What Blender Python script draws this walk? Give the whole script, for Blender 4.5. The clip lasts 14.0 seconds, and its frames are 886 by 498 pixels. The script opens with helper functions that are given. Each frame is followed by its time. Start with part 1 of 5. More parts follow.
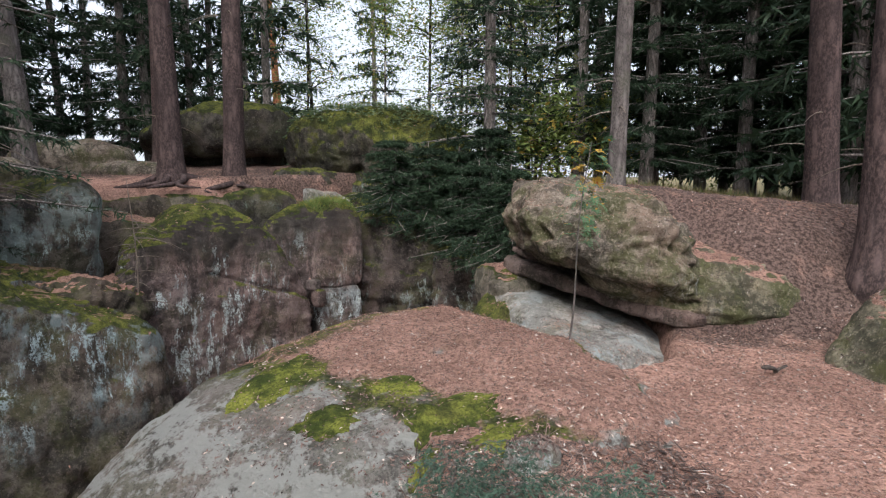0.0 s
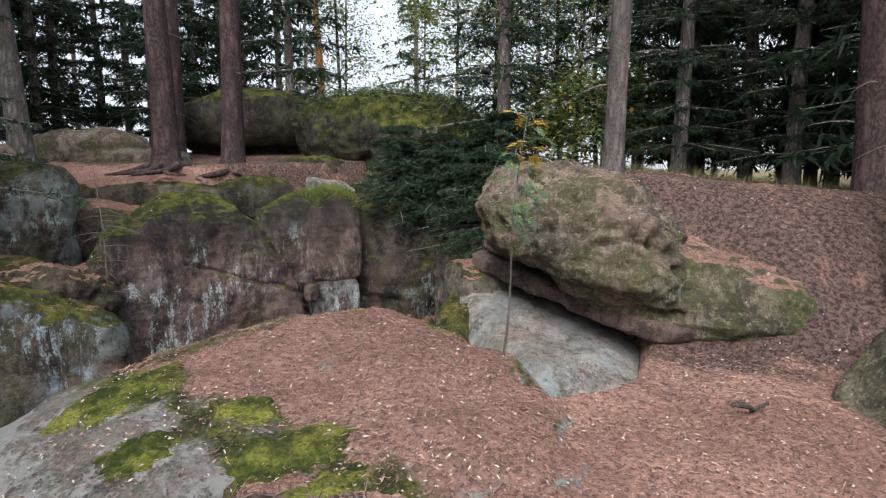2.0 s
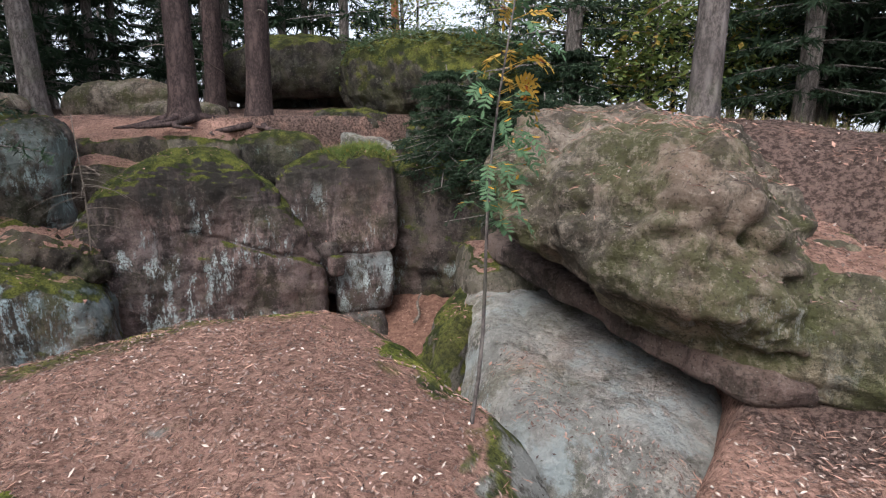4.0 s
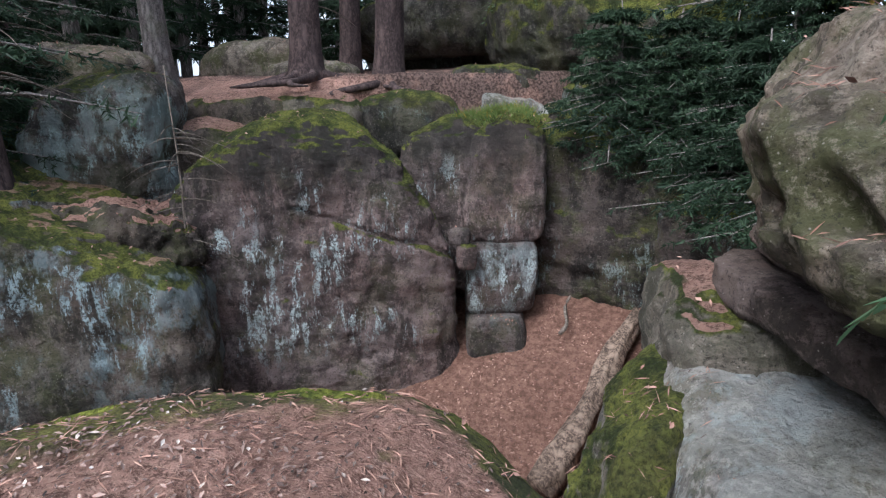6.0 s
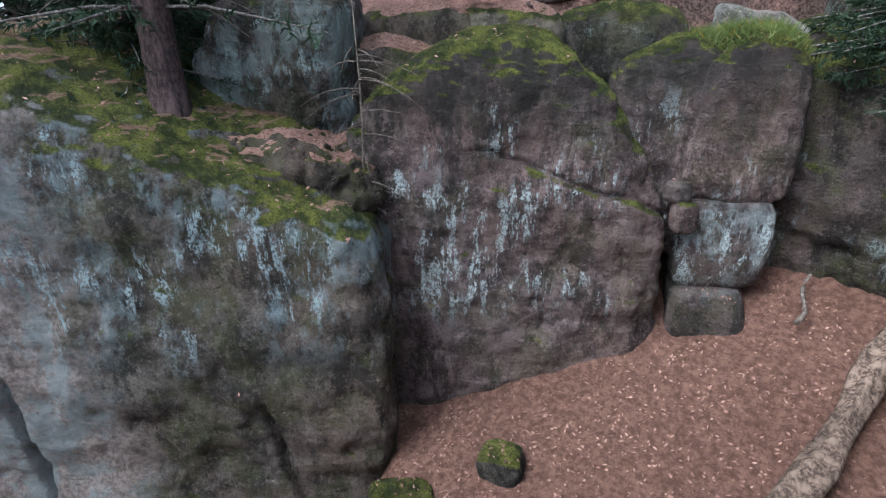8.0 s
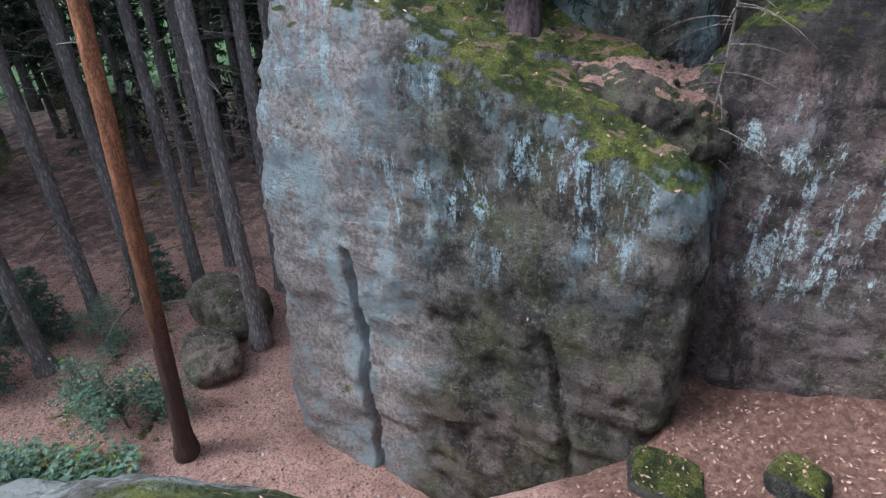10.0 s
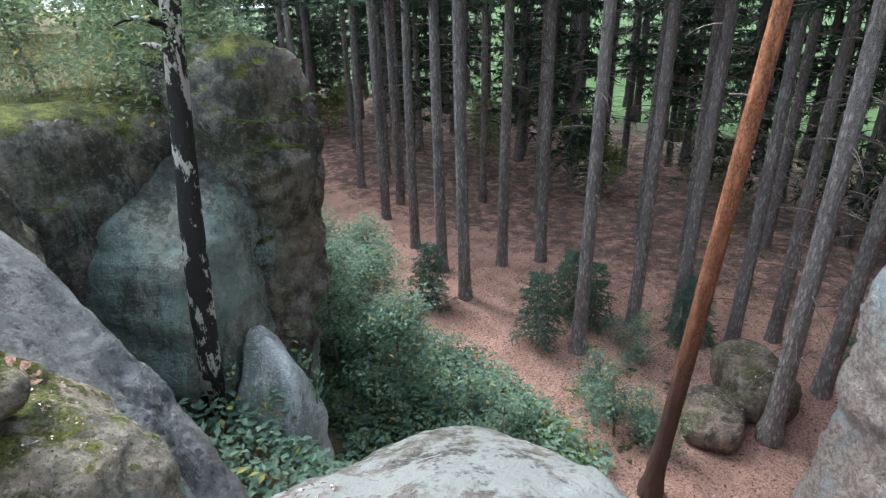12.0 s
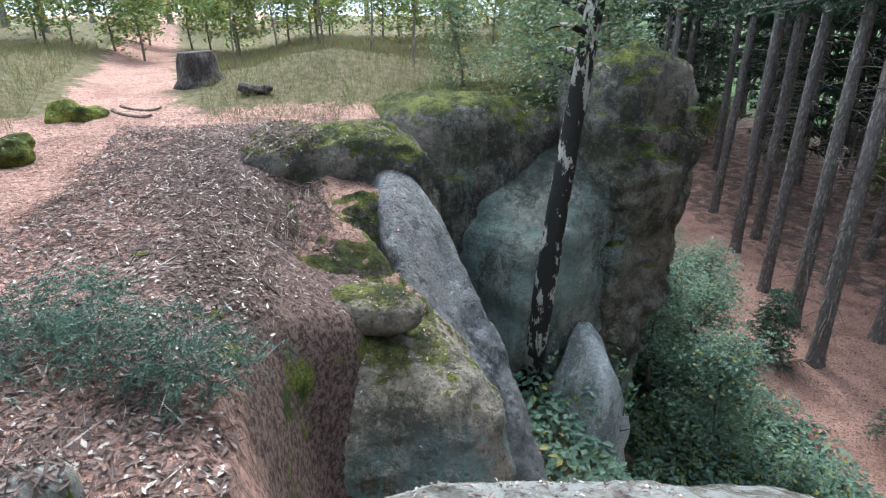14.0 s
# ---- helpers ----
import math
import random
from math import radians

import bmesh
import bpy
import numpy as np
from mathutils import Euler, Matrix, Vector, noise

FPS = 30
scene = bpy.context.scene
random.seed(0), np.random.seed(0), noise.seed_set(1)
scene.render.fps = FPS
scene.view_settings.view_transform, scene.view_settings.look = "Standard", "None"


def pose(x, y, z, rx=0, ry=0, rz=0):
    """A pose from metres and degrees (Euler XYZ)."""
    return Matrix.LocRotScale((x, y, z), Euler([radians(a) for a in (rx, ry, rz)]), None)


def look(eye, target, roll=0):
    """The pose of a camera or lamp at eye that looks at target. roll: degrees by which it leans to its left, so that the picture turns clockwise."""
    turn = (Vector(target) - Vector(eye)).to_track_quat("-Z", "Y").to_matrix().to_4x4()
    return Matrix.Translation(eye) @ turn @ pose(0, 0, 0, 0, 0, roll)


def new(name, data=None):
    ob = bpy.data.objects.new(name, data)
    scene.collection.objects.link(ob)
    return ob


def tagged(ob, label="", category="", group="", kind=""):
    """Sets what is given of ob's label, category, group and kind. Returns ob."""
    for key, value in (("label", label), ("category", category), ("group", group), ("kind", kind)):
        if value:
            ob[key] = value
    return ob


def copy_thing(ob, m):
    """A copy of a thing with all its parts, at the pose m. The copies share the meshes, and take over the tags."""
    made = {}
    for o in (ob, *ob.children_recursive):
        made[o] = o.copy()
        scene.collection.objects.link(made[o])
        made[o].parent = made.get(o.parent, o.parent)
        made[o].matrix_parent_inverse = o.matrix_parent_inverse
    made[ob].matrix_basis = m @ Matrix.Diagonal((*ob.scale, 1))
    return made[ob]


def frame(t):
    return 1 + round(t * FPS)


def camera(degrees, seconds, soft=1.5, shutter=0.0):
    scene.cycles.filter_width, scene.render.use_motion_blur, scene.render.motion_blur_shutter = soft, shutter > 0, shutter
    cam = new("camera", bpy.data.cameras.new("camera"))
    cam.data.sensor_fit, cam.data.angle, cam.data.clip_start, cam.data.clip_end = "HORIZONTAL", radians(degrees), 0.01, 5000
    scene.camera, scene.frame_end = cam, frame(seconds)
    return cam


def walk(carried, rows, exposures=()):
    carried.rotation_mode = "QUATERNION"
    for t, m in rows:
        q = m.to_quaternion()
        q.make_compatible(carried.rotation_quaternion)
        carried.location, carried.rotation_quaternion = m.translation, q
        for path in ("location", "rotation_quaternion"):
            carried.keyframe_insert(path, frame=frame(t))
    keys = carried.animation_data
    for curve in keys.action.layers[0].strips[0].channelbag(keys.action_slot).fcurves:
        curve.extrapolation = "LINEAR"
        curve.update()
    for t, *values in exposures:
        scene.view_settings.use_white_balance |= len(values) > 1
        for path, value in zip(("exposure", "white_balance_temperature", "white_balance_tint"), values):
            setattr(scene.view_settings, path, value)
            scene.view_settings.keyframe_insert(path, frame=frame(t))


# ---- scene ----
cam = camera(75.2, 14.0, soft=1.2)
METRES, EYE, TILT, LEAN, TURN = 8.0, 1.5, 0.0, 0.0, 0.0
ROWS = [
    (0.0, 0.0, 0.0, 0.0, -0.0, -7.38, 0.03),
    (0.5, 0.0322, 0.021, -0.0044, -0.32, -5.91, 0.0),
    (1.0, 0.0779, 0.0393, -0.0059, 1.92, -6.6, 0.09),
    (1.5, 0.1123, 0.0742, -0.011, 4.5, -7.23, 0.21),
    (2.0, 0.1462, 0.1166, -0.0131, 6.53, -8.09, 0.06),
    (4.5, 0.2074, 0.4099, -0.0315, 18.86, -12.6, -0.03),
    (5.0, 0.1879, 0.4672, -0.0354, 22.66, -13.14, 0.05),
    (5.5, 0.1582, 0.5243, -0.0424, 26.68, -13.81, 0.1),
    (6.0, 0.1213, 0.5716, -0.0481, 30.26, -14.66, 0.12),
    (6.5, 0.0724, 0.6017, -0.0483, 33.43, -16.12, 0.17),
    (7.0, 0.0334, 0.6219, -0.0447, 37.01, -18.05, 0.26),
    (7.5, -0.0067, 0.6367, -0.0408, 40.11, -20.18, 0.4),
    (10.0, -0.0807, 0.6285, -0.041, 73.98, -29.68, 1.3),
    (10.5, -0.086, 0.6098, -0.0367, 89.54, -25.12, 1.43),
    (11.0, -0.0899, 0.5952, -0.0344, 103.92, -23.9, 1.41),
    (11.5, -0.0896, 0.5871, -0.0343, 117.12, -24.48, 1.3),
    (12.0, -0.0827, 0.579, -0.0327, 129.56, -23.98, 1.07),
    (12.5, -0.0717, 0.5741, -0.03, 139.9, -22.09, 0.88),
    (13.0, -0.0621, 0.5712, -0.028, 148.24, -20.63, 0.68),
    (13.5, -0.0547, 0.5737, -0.0281, 155.22, -20.87, 0.46),
    (14.0, -0.044, 0.5739, -0.03, 163.95, -22.9, 0.22),
]
walk(cam, [(t, pose(0, 0, EYE, TILT, LEAN, TURN) @ pose(METRES * x, METRES * y, METRES * z, 90 + pitch, roll, yaw)) for t, x, y, z, yaw, pitch, roll in ROWS],
     [(0.0, 1.03, 6100, 10), (2.0, 1.03, 6100, 10), (4.5, 1.2, 6000, 10), (5.0, 1.3, 5850, 10), (6.0, 1.2, 5500, 8), (6.5, 1.13, 5500, 7), (7.5, 1.25, 5400, 7), (10.0, 1.58, 5200, 6), (11.0, 2.03, 5450, 4), (11.5, 2.13, 5500, 3), (12.5, 2.18, 5600, 3), (14.0, 1.99, 5450, 3)])

# ---------------- world, sun, exposure ----------------
world = bpy.data.worlds.new("sky")
scene.world = world
world.use_nodes = True
wn = world.node_tree
sky = wn.nodes.new("ShaderNodeTexSky")
sky.sky_type, sky.sun_disc = "NISHITA", False
sky.sun_elevation, sky.sun_rotation = radians(52), radians(192)
sky.air_density, sky.dust_density, sky.ozone_density = 0.7, 8.0, 0.6
veil = wn.nodes.new("ShaderNodeMix")
veil.data_type = "RGBA"
veil.inputs[0].default_value = 0.6
veil.inputs[7].default_value = (5.6, 5.8, 6.1, 1.0)
wn.links.new(sky.outputs[0], veil.inputs[6])
wn.links.new(veil.outputs[2], wn.nodes["Background"].inputs[0])
wn.nodes["Background"].inputs[1].default_value = 0.135
sun = new("sun", bpy.data.lights.new("sun", "SUN"))
sun.data.energy, sun.data.angle, sun.data.color = 1.4, radians(30), (1.0, 0.95, 0.88)
sun.matrix_world = look((0, 0, 30), Vector((0, 0, 30)) - Vector((math.sin(radians(192)) * math.cos(radians(52)), math.cos(radians(192)) * math.cos(radians(52)), math.sin(radians(52)))))

# ---------------- materials ----------------


class Nodes:
    """Short hand for building a node material."""

    def __init__(self, name):
        self.mat = bpy.data.materials.new(name)
        self.mat.use_nodes = True
        self.tree = self.mat.node_tree
        self.out = self.tree.nodes["Principled BSDF"]
        self.pos = self.tree.nodes.new("ShaderNodeNewGeometry")

    def link(self, a, b):
        if isinstance(a, (int, float, tuple)):
            b.default_value = a
        else:
            self.tree.links.new(a, b)

    def scaled(self, sx, sy, sz):
        n = self.tree.nodes.new("ShaderNodeVectorMath")
        n.operation = "MULTIPLY"
        self.link(self.pos.outputs["Position"], n.inputs[0])
        n.inputs[1].default_value = (sx, sy, sz)
        return n.outputs[0]

    def noise(self, scale, detail=4.0, rough=0.6, stretch=(1, 1, 1), distort=0.0):
        n = self.tree.nodes.new("ShaderNodeTexNoise")
        self.link(self.scaled(*stretch), n.inputs["Vector"])
        n.inputs["Scale"].default_value, n.inputs["Detail"].default_value = scale, detail
        n.inputs["Roughness"].default_value, n.inputs["Distortion"].default_value = rough, distort
        return n.outputs[0]

    def cells(self, scale, stretch=(1, 1, 1), feature="F1", out="Distance", jitter=1.0):
        n = self.tree.nodes.new("ShaderNodeTexVoronoi")
        n.feature = feature
        self.link(self.scaled(*stretch), n.inputs["Vector"])
        n.inputs["Scale"].default_value, n.inputs["Randomness"].default_value = scale, jitter
        return n.outputs[out]

    def ramp(self, fac, lo, hi, a=0.0, b=1.0):
        n = self.tree.nodes.new("ShaderNodeMapRange")
        n.interpolation_type = "SMOOTHSTEP"
        for k, v in zip((0, 1, 2, 3, 4), (fac, lo, hi, a, b)):
            self.link(v, n.inputs[k])
        return n.outputs[0]

    def math(self, op, a, b=0.0):
        n = self.tree.nodes.new("ShaderNodeMath")
        n.operation = op
        self.link(a, n.inputs[0])
        self.link(b, n.inputs[1])
        return n.outputs[0]

    def mix(self, fac, a, b, mode="MIX"):
        n = self.tree.nodes.new("ShaderNodeMix")
        n.data_type, n.blend_type = "RGBA", mode
        for v, s in ((fac, n.inputs[0]), (a, n.inputs[6]), (b, n.inputs[7])):
            self.link((*v, 1.0) if isinstance(v, tuple) and len(v) == 3 else v, s)
        return n.outputs[2]

    def axis(self, vec, k):
        n = self.tree.nodes.new("ShaderNodeSeparateXYZ")
        self.link(vec, n.inputs[0])
        return n.outputs[k]

    def up(self):
        return self.axis(self.pos.outputs["Normal"], 2)

    def z(self):
        return self.axis(self.pos.outputs["Position"], 2)

    def attr(self, name):
        n = self.tree.nodes.new("ShaderNodeAttribute")
        n.attribute_name = name
        return n.outputs["Fac"]

    def random(self, island=False):
        if island:
            return self.pos.outputs["Random Per Island"]
        n = self.tree.nodes.new("ShaderNodeObjectInfo")
        return n.outputs["Random"]

    def bump(self, height, strength, distance, base=None):
        n = self.tree.nodes.new("ShaderNodeBump")
        n.inputs["Strength"].default_value, n.inputs["Distance"].default_value = strength, distance
        self.link(height, n.inputs["Height"])
        if base is not None:
            self.link(base, n.inputs["Normal"])
        return n.outputs[0]

    def done(self, color, rough=0.9, normal=None, spec=0.25):
        self.link((*color, 1.0) if isinstance(color, tuple) and len(color) == 3 else color, self.out.inputs["Base Color"])
        self.link(rough, self.out.inputs["Roughness"])
        self.out.inputs["Specular IOR Level"].default_value = spec
        if normal is not None:
            self.link(normal, self.out.inputs["Normal"])
        return self.mat


def litter_color(m):
    """Fallen needles and bark crumbs: pinkish brown with dark bits and pale flecks."""
    big = m.noise(1.1, 7, 0.7)
    fine = m.noise(26, 7, 0.8)
    needles = m.noise(34, 4, 0.7, (1, 3, 1), 1.5)
    col = m.mix(m.ramp(big, 0.44, 0.6), (0.61, 0.365, 0.29), (0.41, 0.236, 0.186))
    col = m.mix(m.ramp(fine, 0.40, 0.56), (0.19, 0.105, 0.082), col)
    col = m.mix(m.ramp(needles, 0.53, 0.62, 0, 0.8), col, (0.68, 0.45, 0.36))
    return m.mix(m.ramp(m.cells(70), 0.08, 0.2, 0.3, 0), col, (0.58, 0.40, 0.32)), m.math("ADD", fine, needles)


def moss_color(m):
    a = m.noise(3.5, 8, 0.72)
    b = m.noise(50, 5, 0.75)
    col = m.mix(m.ramp(a, 0.4, 0.62), (0.045, 0.062, 0.016), (0.25, 0.265, 0.052))
    col = m.mix(m.ramp(m.noise(1.3, 6, 0.7), 0.52, 0.62, 0, 0.4), col, (0.085, 0.07, 0.033))
    return m.mix(m.ramp(b, 0.3, 0.6, 0.85, 0), col, (0.02, 0.025, 0.008)), b


def rock_material(name, dark=(0.10, 0.083, 0.07), light=(0.25, 0.205, 0.175), moss=0.5, moss_up=0.55, streak=0.5, streak_lo=-2.0, streak_hi=0.4,
                  lichen=0.0, litter=0.0, litter_up=0.93, algae=0.3, tint=(0.36, 0.47, 0.44), everywhere=0.0, line=None, stain=None, patina=0.0, bare=None):
    """Sandstone with algae, vertical pale streaks within a band of heights, lichen patches, moss and litter where it faces up."""
    m = Nodes(name)
    up = m.up()
    wide = m.noise(0.7, 5, 0.6)
    mid = m.noise(3.5, 9, 0.74)
    fine = m.noise(45, 5, 0.8)
    strata = m.noise(3.0, 4, 0.6, (0.35, 0.35, 3.0), 0.4)
    wash = m.noise(1.4, 9, 0.76, (1.6, 1.6, 0.7), 0.2)
    col = m.mix(m.ramp(mid, 0.4, 0.62), dark, light)
    col = m.mix(m.ramp(wide, 0.4, 0.68, 0, 0.55), col, (light[0] * 1.15, light[1] * 0.93, light[2] * 0.85))
    col = m.mix(m.ramp(wash, 0.48, 0.56, 0, 0.75), col, (dark[0] * 0.5, dark[1] * 0.52, dark[2] * 0.5))
    col = m.mix(m.ramp(m.noise(1.7, 7, 0.7), 0.46, 0.6, 0, algae), col, (0.10, 0.105, 0.045))
    # small hollows of the bump get their shade painted in
    col = m.mix(m.ramp(fine, 0.38, 0.46, 0.7, 0), col, (dark[0] * 0.4, dark[1] * 0.4, dark[2] * 0.4))
    col = m.mix(m.ramp(m.noise(16, 7, 0.78), 0.52, 0.62, 0, 0.45), col, (light[0] * 1.35, light[1] * 1.32, light[2] * 1.3))
    col = m.mix(m.ramp(m.cells(26), 0.05, 0.13, 0.6, 0), col, (0.5, 0.46, 0.4))
    if stain is not None:
        k = m.math("ADD", m.z(), m.math("MULTIPLY", m.math("SUBTRACT", m.noise(1.6, 9, 0.75, (1.3, 1.3, 0.6)), 0.5), 3.0))
        col = m.mix(m.ramp(k, stain, stain + 0.9, 0, 0.8), col, (0.03, 0.029, 0.026))
    if bare is not None:
        k = m.math("ADD", m.math("MULTIPLY", m.axis(m.pos.outputs["Position"], 0), 0.695), m.math("MULTIPLY", m.axis(m.pos.outputs["Position"], 1), 0.719))
        k = m.math("ADD", k, m.math("MULTIPLY", m.math("SUBTRACT", m.noise(1.1, 8, 0.72), 0.5), 2.4))
        rough_bare = m.mix(m.ramp(m.noise(18, 6, 0.75), 0.38, 0.62), (0.20, 0.172, 0.158), (0.41, 0.352, 0.325))
        rough_bare = m.mix(m.ramp(m.noise(1.5, 8, 0.74, (1, 1, 0.7)), 0.48, 0.58, 0, 0.65), rough_bare, (tint[0] * 0.8, tint[1] * 0.8, tint[2] * 0.8))
        col = m.mix(m.ramp(k, bare - 0.4, bare + 0.4, 0.9, 0), col, rough_bare)
    if streak:
        s = m.noise(3.1, 9, 0.8, (2.3, 2.3, 0.66), 0.3)
        where = m.noise(0.9, 3, 0.5, (1, 1, 0.8))
        band = m.math("MULTIPLY", m.ramp(m.z(), streak_lo, streak_lo + 0.7), m.ramp(m.z(), streak_hi - 0.5, streak_hi, 1, 0))
        s = m.math("MULTIPLY", m.ramp(s, 0.52, 0.57), m.ramp(where, 0.49 - everywhere, 0.55 - everywhere))
        s = m.math("MULTIPLY", m.math("MULTIPLY", s, band), m.ramp(m.noise(34, 4, 0.75), 0.42, 0.52, 0.1, 1))
        s = m.math("MULTIPLY", s, m.ramp(up, 0.3, 0.6, 1, 0))
        col = m.mix(m.math("MULTIPLY", s, streak), col, tint)
        if patina:
            b = m.math("MULTIPLY", m.ramp(m.noise(0.8, 9, 0.74, (1.3, 1.3, 0.8)), 0.49, 0.56), band)
            col = m.mix(m.math("MULTIPLY", b, patina), col, (tint[0] * 0.8, tint[1] * 0.8, tint[2] * 0.8))
    if lichen:
        p = m.math("ADD", m.noise(2.2, 5, 0.7), m.math("MULTIPLY", m.noise(22, 3, 0.7), 0.35))
        col = m.mix(m.ramp(p, 0.62, 0.72, 0, lichen), col, (0.35, 0.355, 0.335))
        col = m.mix(m.ramp(m.cells(9), 0.10, 0.2, 0.5 * lichen, 0), col, (0.10, 0.10, 0.09))
    height = m.math("ADD", m.math("MULTIPLY", mid, 1.2), m.math("MULTIPLY", fine, 0.35))
    height = m.math("ADD", height, m.math("MULTIPLY", strata, 0.35))
    height = m.math("ADD", height, m.math("MULTIPLY", m.noise(11, 8, 0.72, (1, 1, 1.7), 0.8), 0.5))
    height = m.math("SUBTRACT", height, m.math("MULTIPLY", m.ramp(m.cells(13), 0.05, 0.28, 1, 0), 0.25))
    if moss:
        mc, mb = moss_color(m)
        k = m.math("ADD", up, m.math("MULTIPLY", m.math("SUBTRACT", m.noise(2.6, 7, 0.68), 0.5), 1.6))
        if line:
            run = m.math("ADD", m.math("MULTIPLY", m.axis(m.pos.outputs["Position"], 0), line[0]), m.math("MULTIPLY", m.axis(m.pos.outputs["Position"], 1), line[1]))
            run = m.math("ADD", run, line[2])
            k = m.math("ADD", k, m.math("MULTIPLY", m.ramp(run, 0.6, 1.1), 0.34))
            k = m.math("ADD", k, m.math("MULTIPLY", m.math("MULTIPLY", m.ramp(run, -0.6, -0.2), m.ramp(run, 0.1, 0.5, 1, 0)), 0.32))
            rim = m.math("MULTIPLY", m.ramp(m.math("ADD", up, m.math("MULTIPLY", m.math("SUBTRACT", m.noise(3.1, 7, 0.7), 0.5), 0.3)), 0.84, 0.95, 1, 0), m.ramp(m.math("SUBTRACT", m.axis(m.pos.outputs["Position"], 1), m.math("MULTIPLY", m.axis(m.pos.outputs["Position"], 0), 0.55)), 4.3, 4.9))
            rim = m.math("MULTIPLY", rim, m.ramp(run, 0.0, 0.4))
            crest = m.math("SUBTRACT", m.math("MULTIPLY", m.axis(m.pos.outputs["Position"], 1), 0.64), m.math("MULTIPLY", m.axis(m.pos.outputs["Position"], 0), 0.77))
            crest = m.ramp(m.math("ADD", crest, m.math("MULTIPLY", m.math("SUBTRACT", m.noise(2.7, 7, 0.7), 0.5), 0.9)), 3.86, 4.08)
            rim = m.math("MAXIMUM", rim, m.math("MULTIPLY", crest, m.ramp(run, -0.2, 0.2)))
            k = m.math("ADD", k, m.math("MULTIPLY", rim, 0.75))
        k = m.math("MULTIPLY", m.ramp(k, moss_up, moss_up + 0.22), moss)
        col = m.mix(k, col, mc)
        height = m.math("ADD", height, m.math("MULTIPLY", m.math("MULTIPLY", k, mb), 1.2))
    if litter:
        lc, lb = litter_color(m)
        k = m.math("ADD", up, m.math("MULTIPLY", m.math("SUBTRACT", m.noise(1.9, 4, 0.6), 0.5), 0.16))
        k = m.math("MULTIPLY", m.ramp(k, litter_up - 0.02, litter_up + 0.025), litter)
        if line:
            k = m.math("MULTIPLY", k, m.ramp(m.math("ADD", run, m.math("MULTIPLY", m.math("SUBTRACT", m.noise(2.3, 6, 0.65), 0.5), 1.3)), -0.06, 0.12))
            k = m.math("MULTIPLY", k, m.math("SUBTRACT", 1.0, m.math("MULTIPLY", rim, 0.9)))
        col = m.mix(k, col, lc)
        height = m.math("ADD", height, m.math("MULTIPLY", m.math("MULTIPLY", k, lb), 0.5))
    return m.done(col, 0.92, m.bump(height, 1.0, 0.075), 0.2)


def ground_material():
    m = Nodes("forest_ground")
    lc, lb = litter_color(m)
    mc, mb = moss_color(m)
    grass = m.mix(m.ramp(m.noise(9, 4), 0.35, 0.65), (0.24, 0.195, 0.12), (0.13, 0.125, 0.05))
    grass = m.mix(m.ramp(m.noise(60, 2), 0.35, 0.6, 0.5, 0), grass, (0.07, 0.06, 0.03))
    meadow = m.mix(m.ramp(m.noise(0.6, 3), 0.3, 0.7), (0.035, 0.065, 0.02), (0.06, 0.10, 0.03))
    # dark humus colour, also used to paint tree shade onto litter
    humus_shade = m.mix(m.ramp(m.noise(26, 7, 0.8), 0.42, 0.58), (0.06, 0.04, 0.035), (0.225, 0.155, 0.132))
    # gorge floor litter with its shade put into a darker, redder brown
    gorge_shade = m.mix(m.ramp(m.noise(14, 8, 0.75), 0.4, 0.62), (0.12, 0.062, 0.044), (0.27, 0.152, 0.112))
    edge = m.math("MULTIPLY", m.math("SUBTRACT", m.noise(2.2, 8, 0.72), 0.5), 1.7)
    col = m.mix(m.ramp(m.math("ADD", m.attr("humus_shade"), edge), 0.3, 0.75), lc, humus_shade)
    col = m.mix(m.ramp(m.math("ADD", m.attr("gorge_shade"), m.math("MULTIPLY", edge, 0.5)), 0.3, 0.6, 0, 0.85), col, gorge_shade)
    col = m.mix(m.ramp(m.math("ADD", m.attr("grass"), edge), 0.4, 0.7), col, grass)
    spots = m.ramp(m.math("ADD", m.noise(1.6, 4), m.math("MULTIPLY", m.attr("mossy"), 0.5)), 0.74, 0.8)
    col = m.mix(m.math("MULTIPLY", spots, m.ramp(m.up(), 0.0, 0.12)), col, mc)
    col = m.mix(m.attr("meadow"), col, meadow)
    return m.done(col, 0.95, m.bump(lb, 1.0, 0.03), 0.15)


def bark_material(name, dark, light, scale=10.0, flake=0.6, moss=0.0, foot=None):
    m = Nodes(name)
    ridge = m.cells(scale, (1, 1, 0.28), "F1")
    fine = m.noise(scale * 4, 4, 0.7, (1, 1, 0.5))
    col = m.mix(m.ramp(ridge, 0.1, 0.55), light, dark)
    col = m.mix(m.ramp(fine, 0.4, 0.65, 0, flake), col, (light[0] * 1.35, light[1] * 1.3, light[2] * 1.25))
    col = m.mix(m.ramp(m.noise(1.4, 3), 0.4, 0.7, 0, 0.5), col, dark)
    if foot:
        k = m.math("ADD", m.z(), m.math("MULTIPLY", m.noise(5, 4), 0.8))
        col = m.mix(m.ramp(k, foot[0], foot[1], 0.9, 0), col, (0.05, 0.036, 0.032))
    if moss:
        col = m.mix(m.ramp(m.noise(3, 4), 0.5, 0.62, 0, moss), col, (0.10, 0.13, 0.06))
    h = m.math("ADD", m.math("MULTIPLY", ridge, -1.0), m.math("MULTIPLY", fine, 0.5))
    return m.done(col, 0.92, m.bump(h, 0.9, 0.03), 0.15)


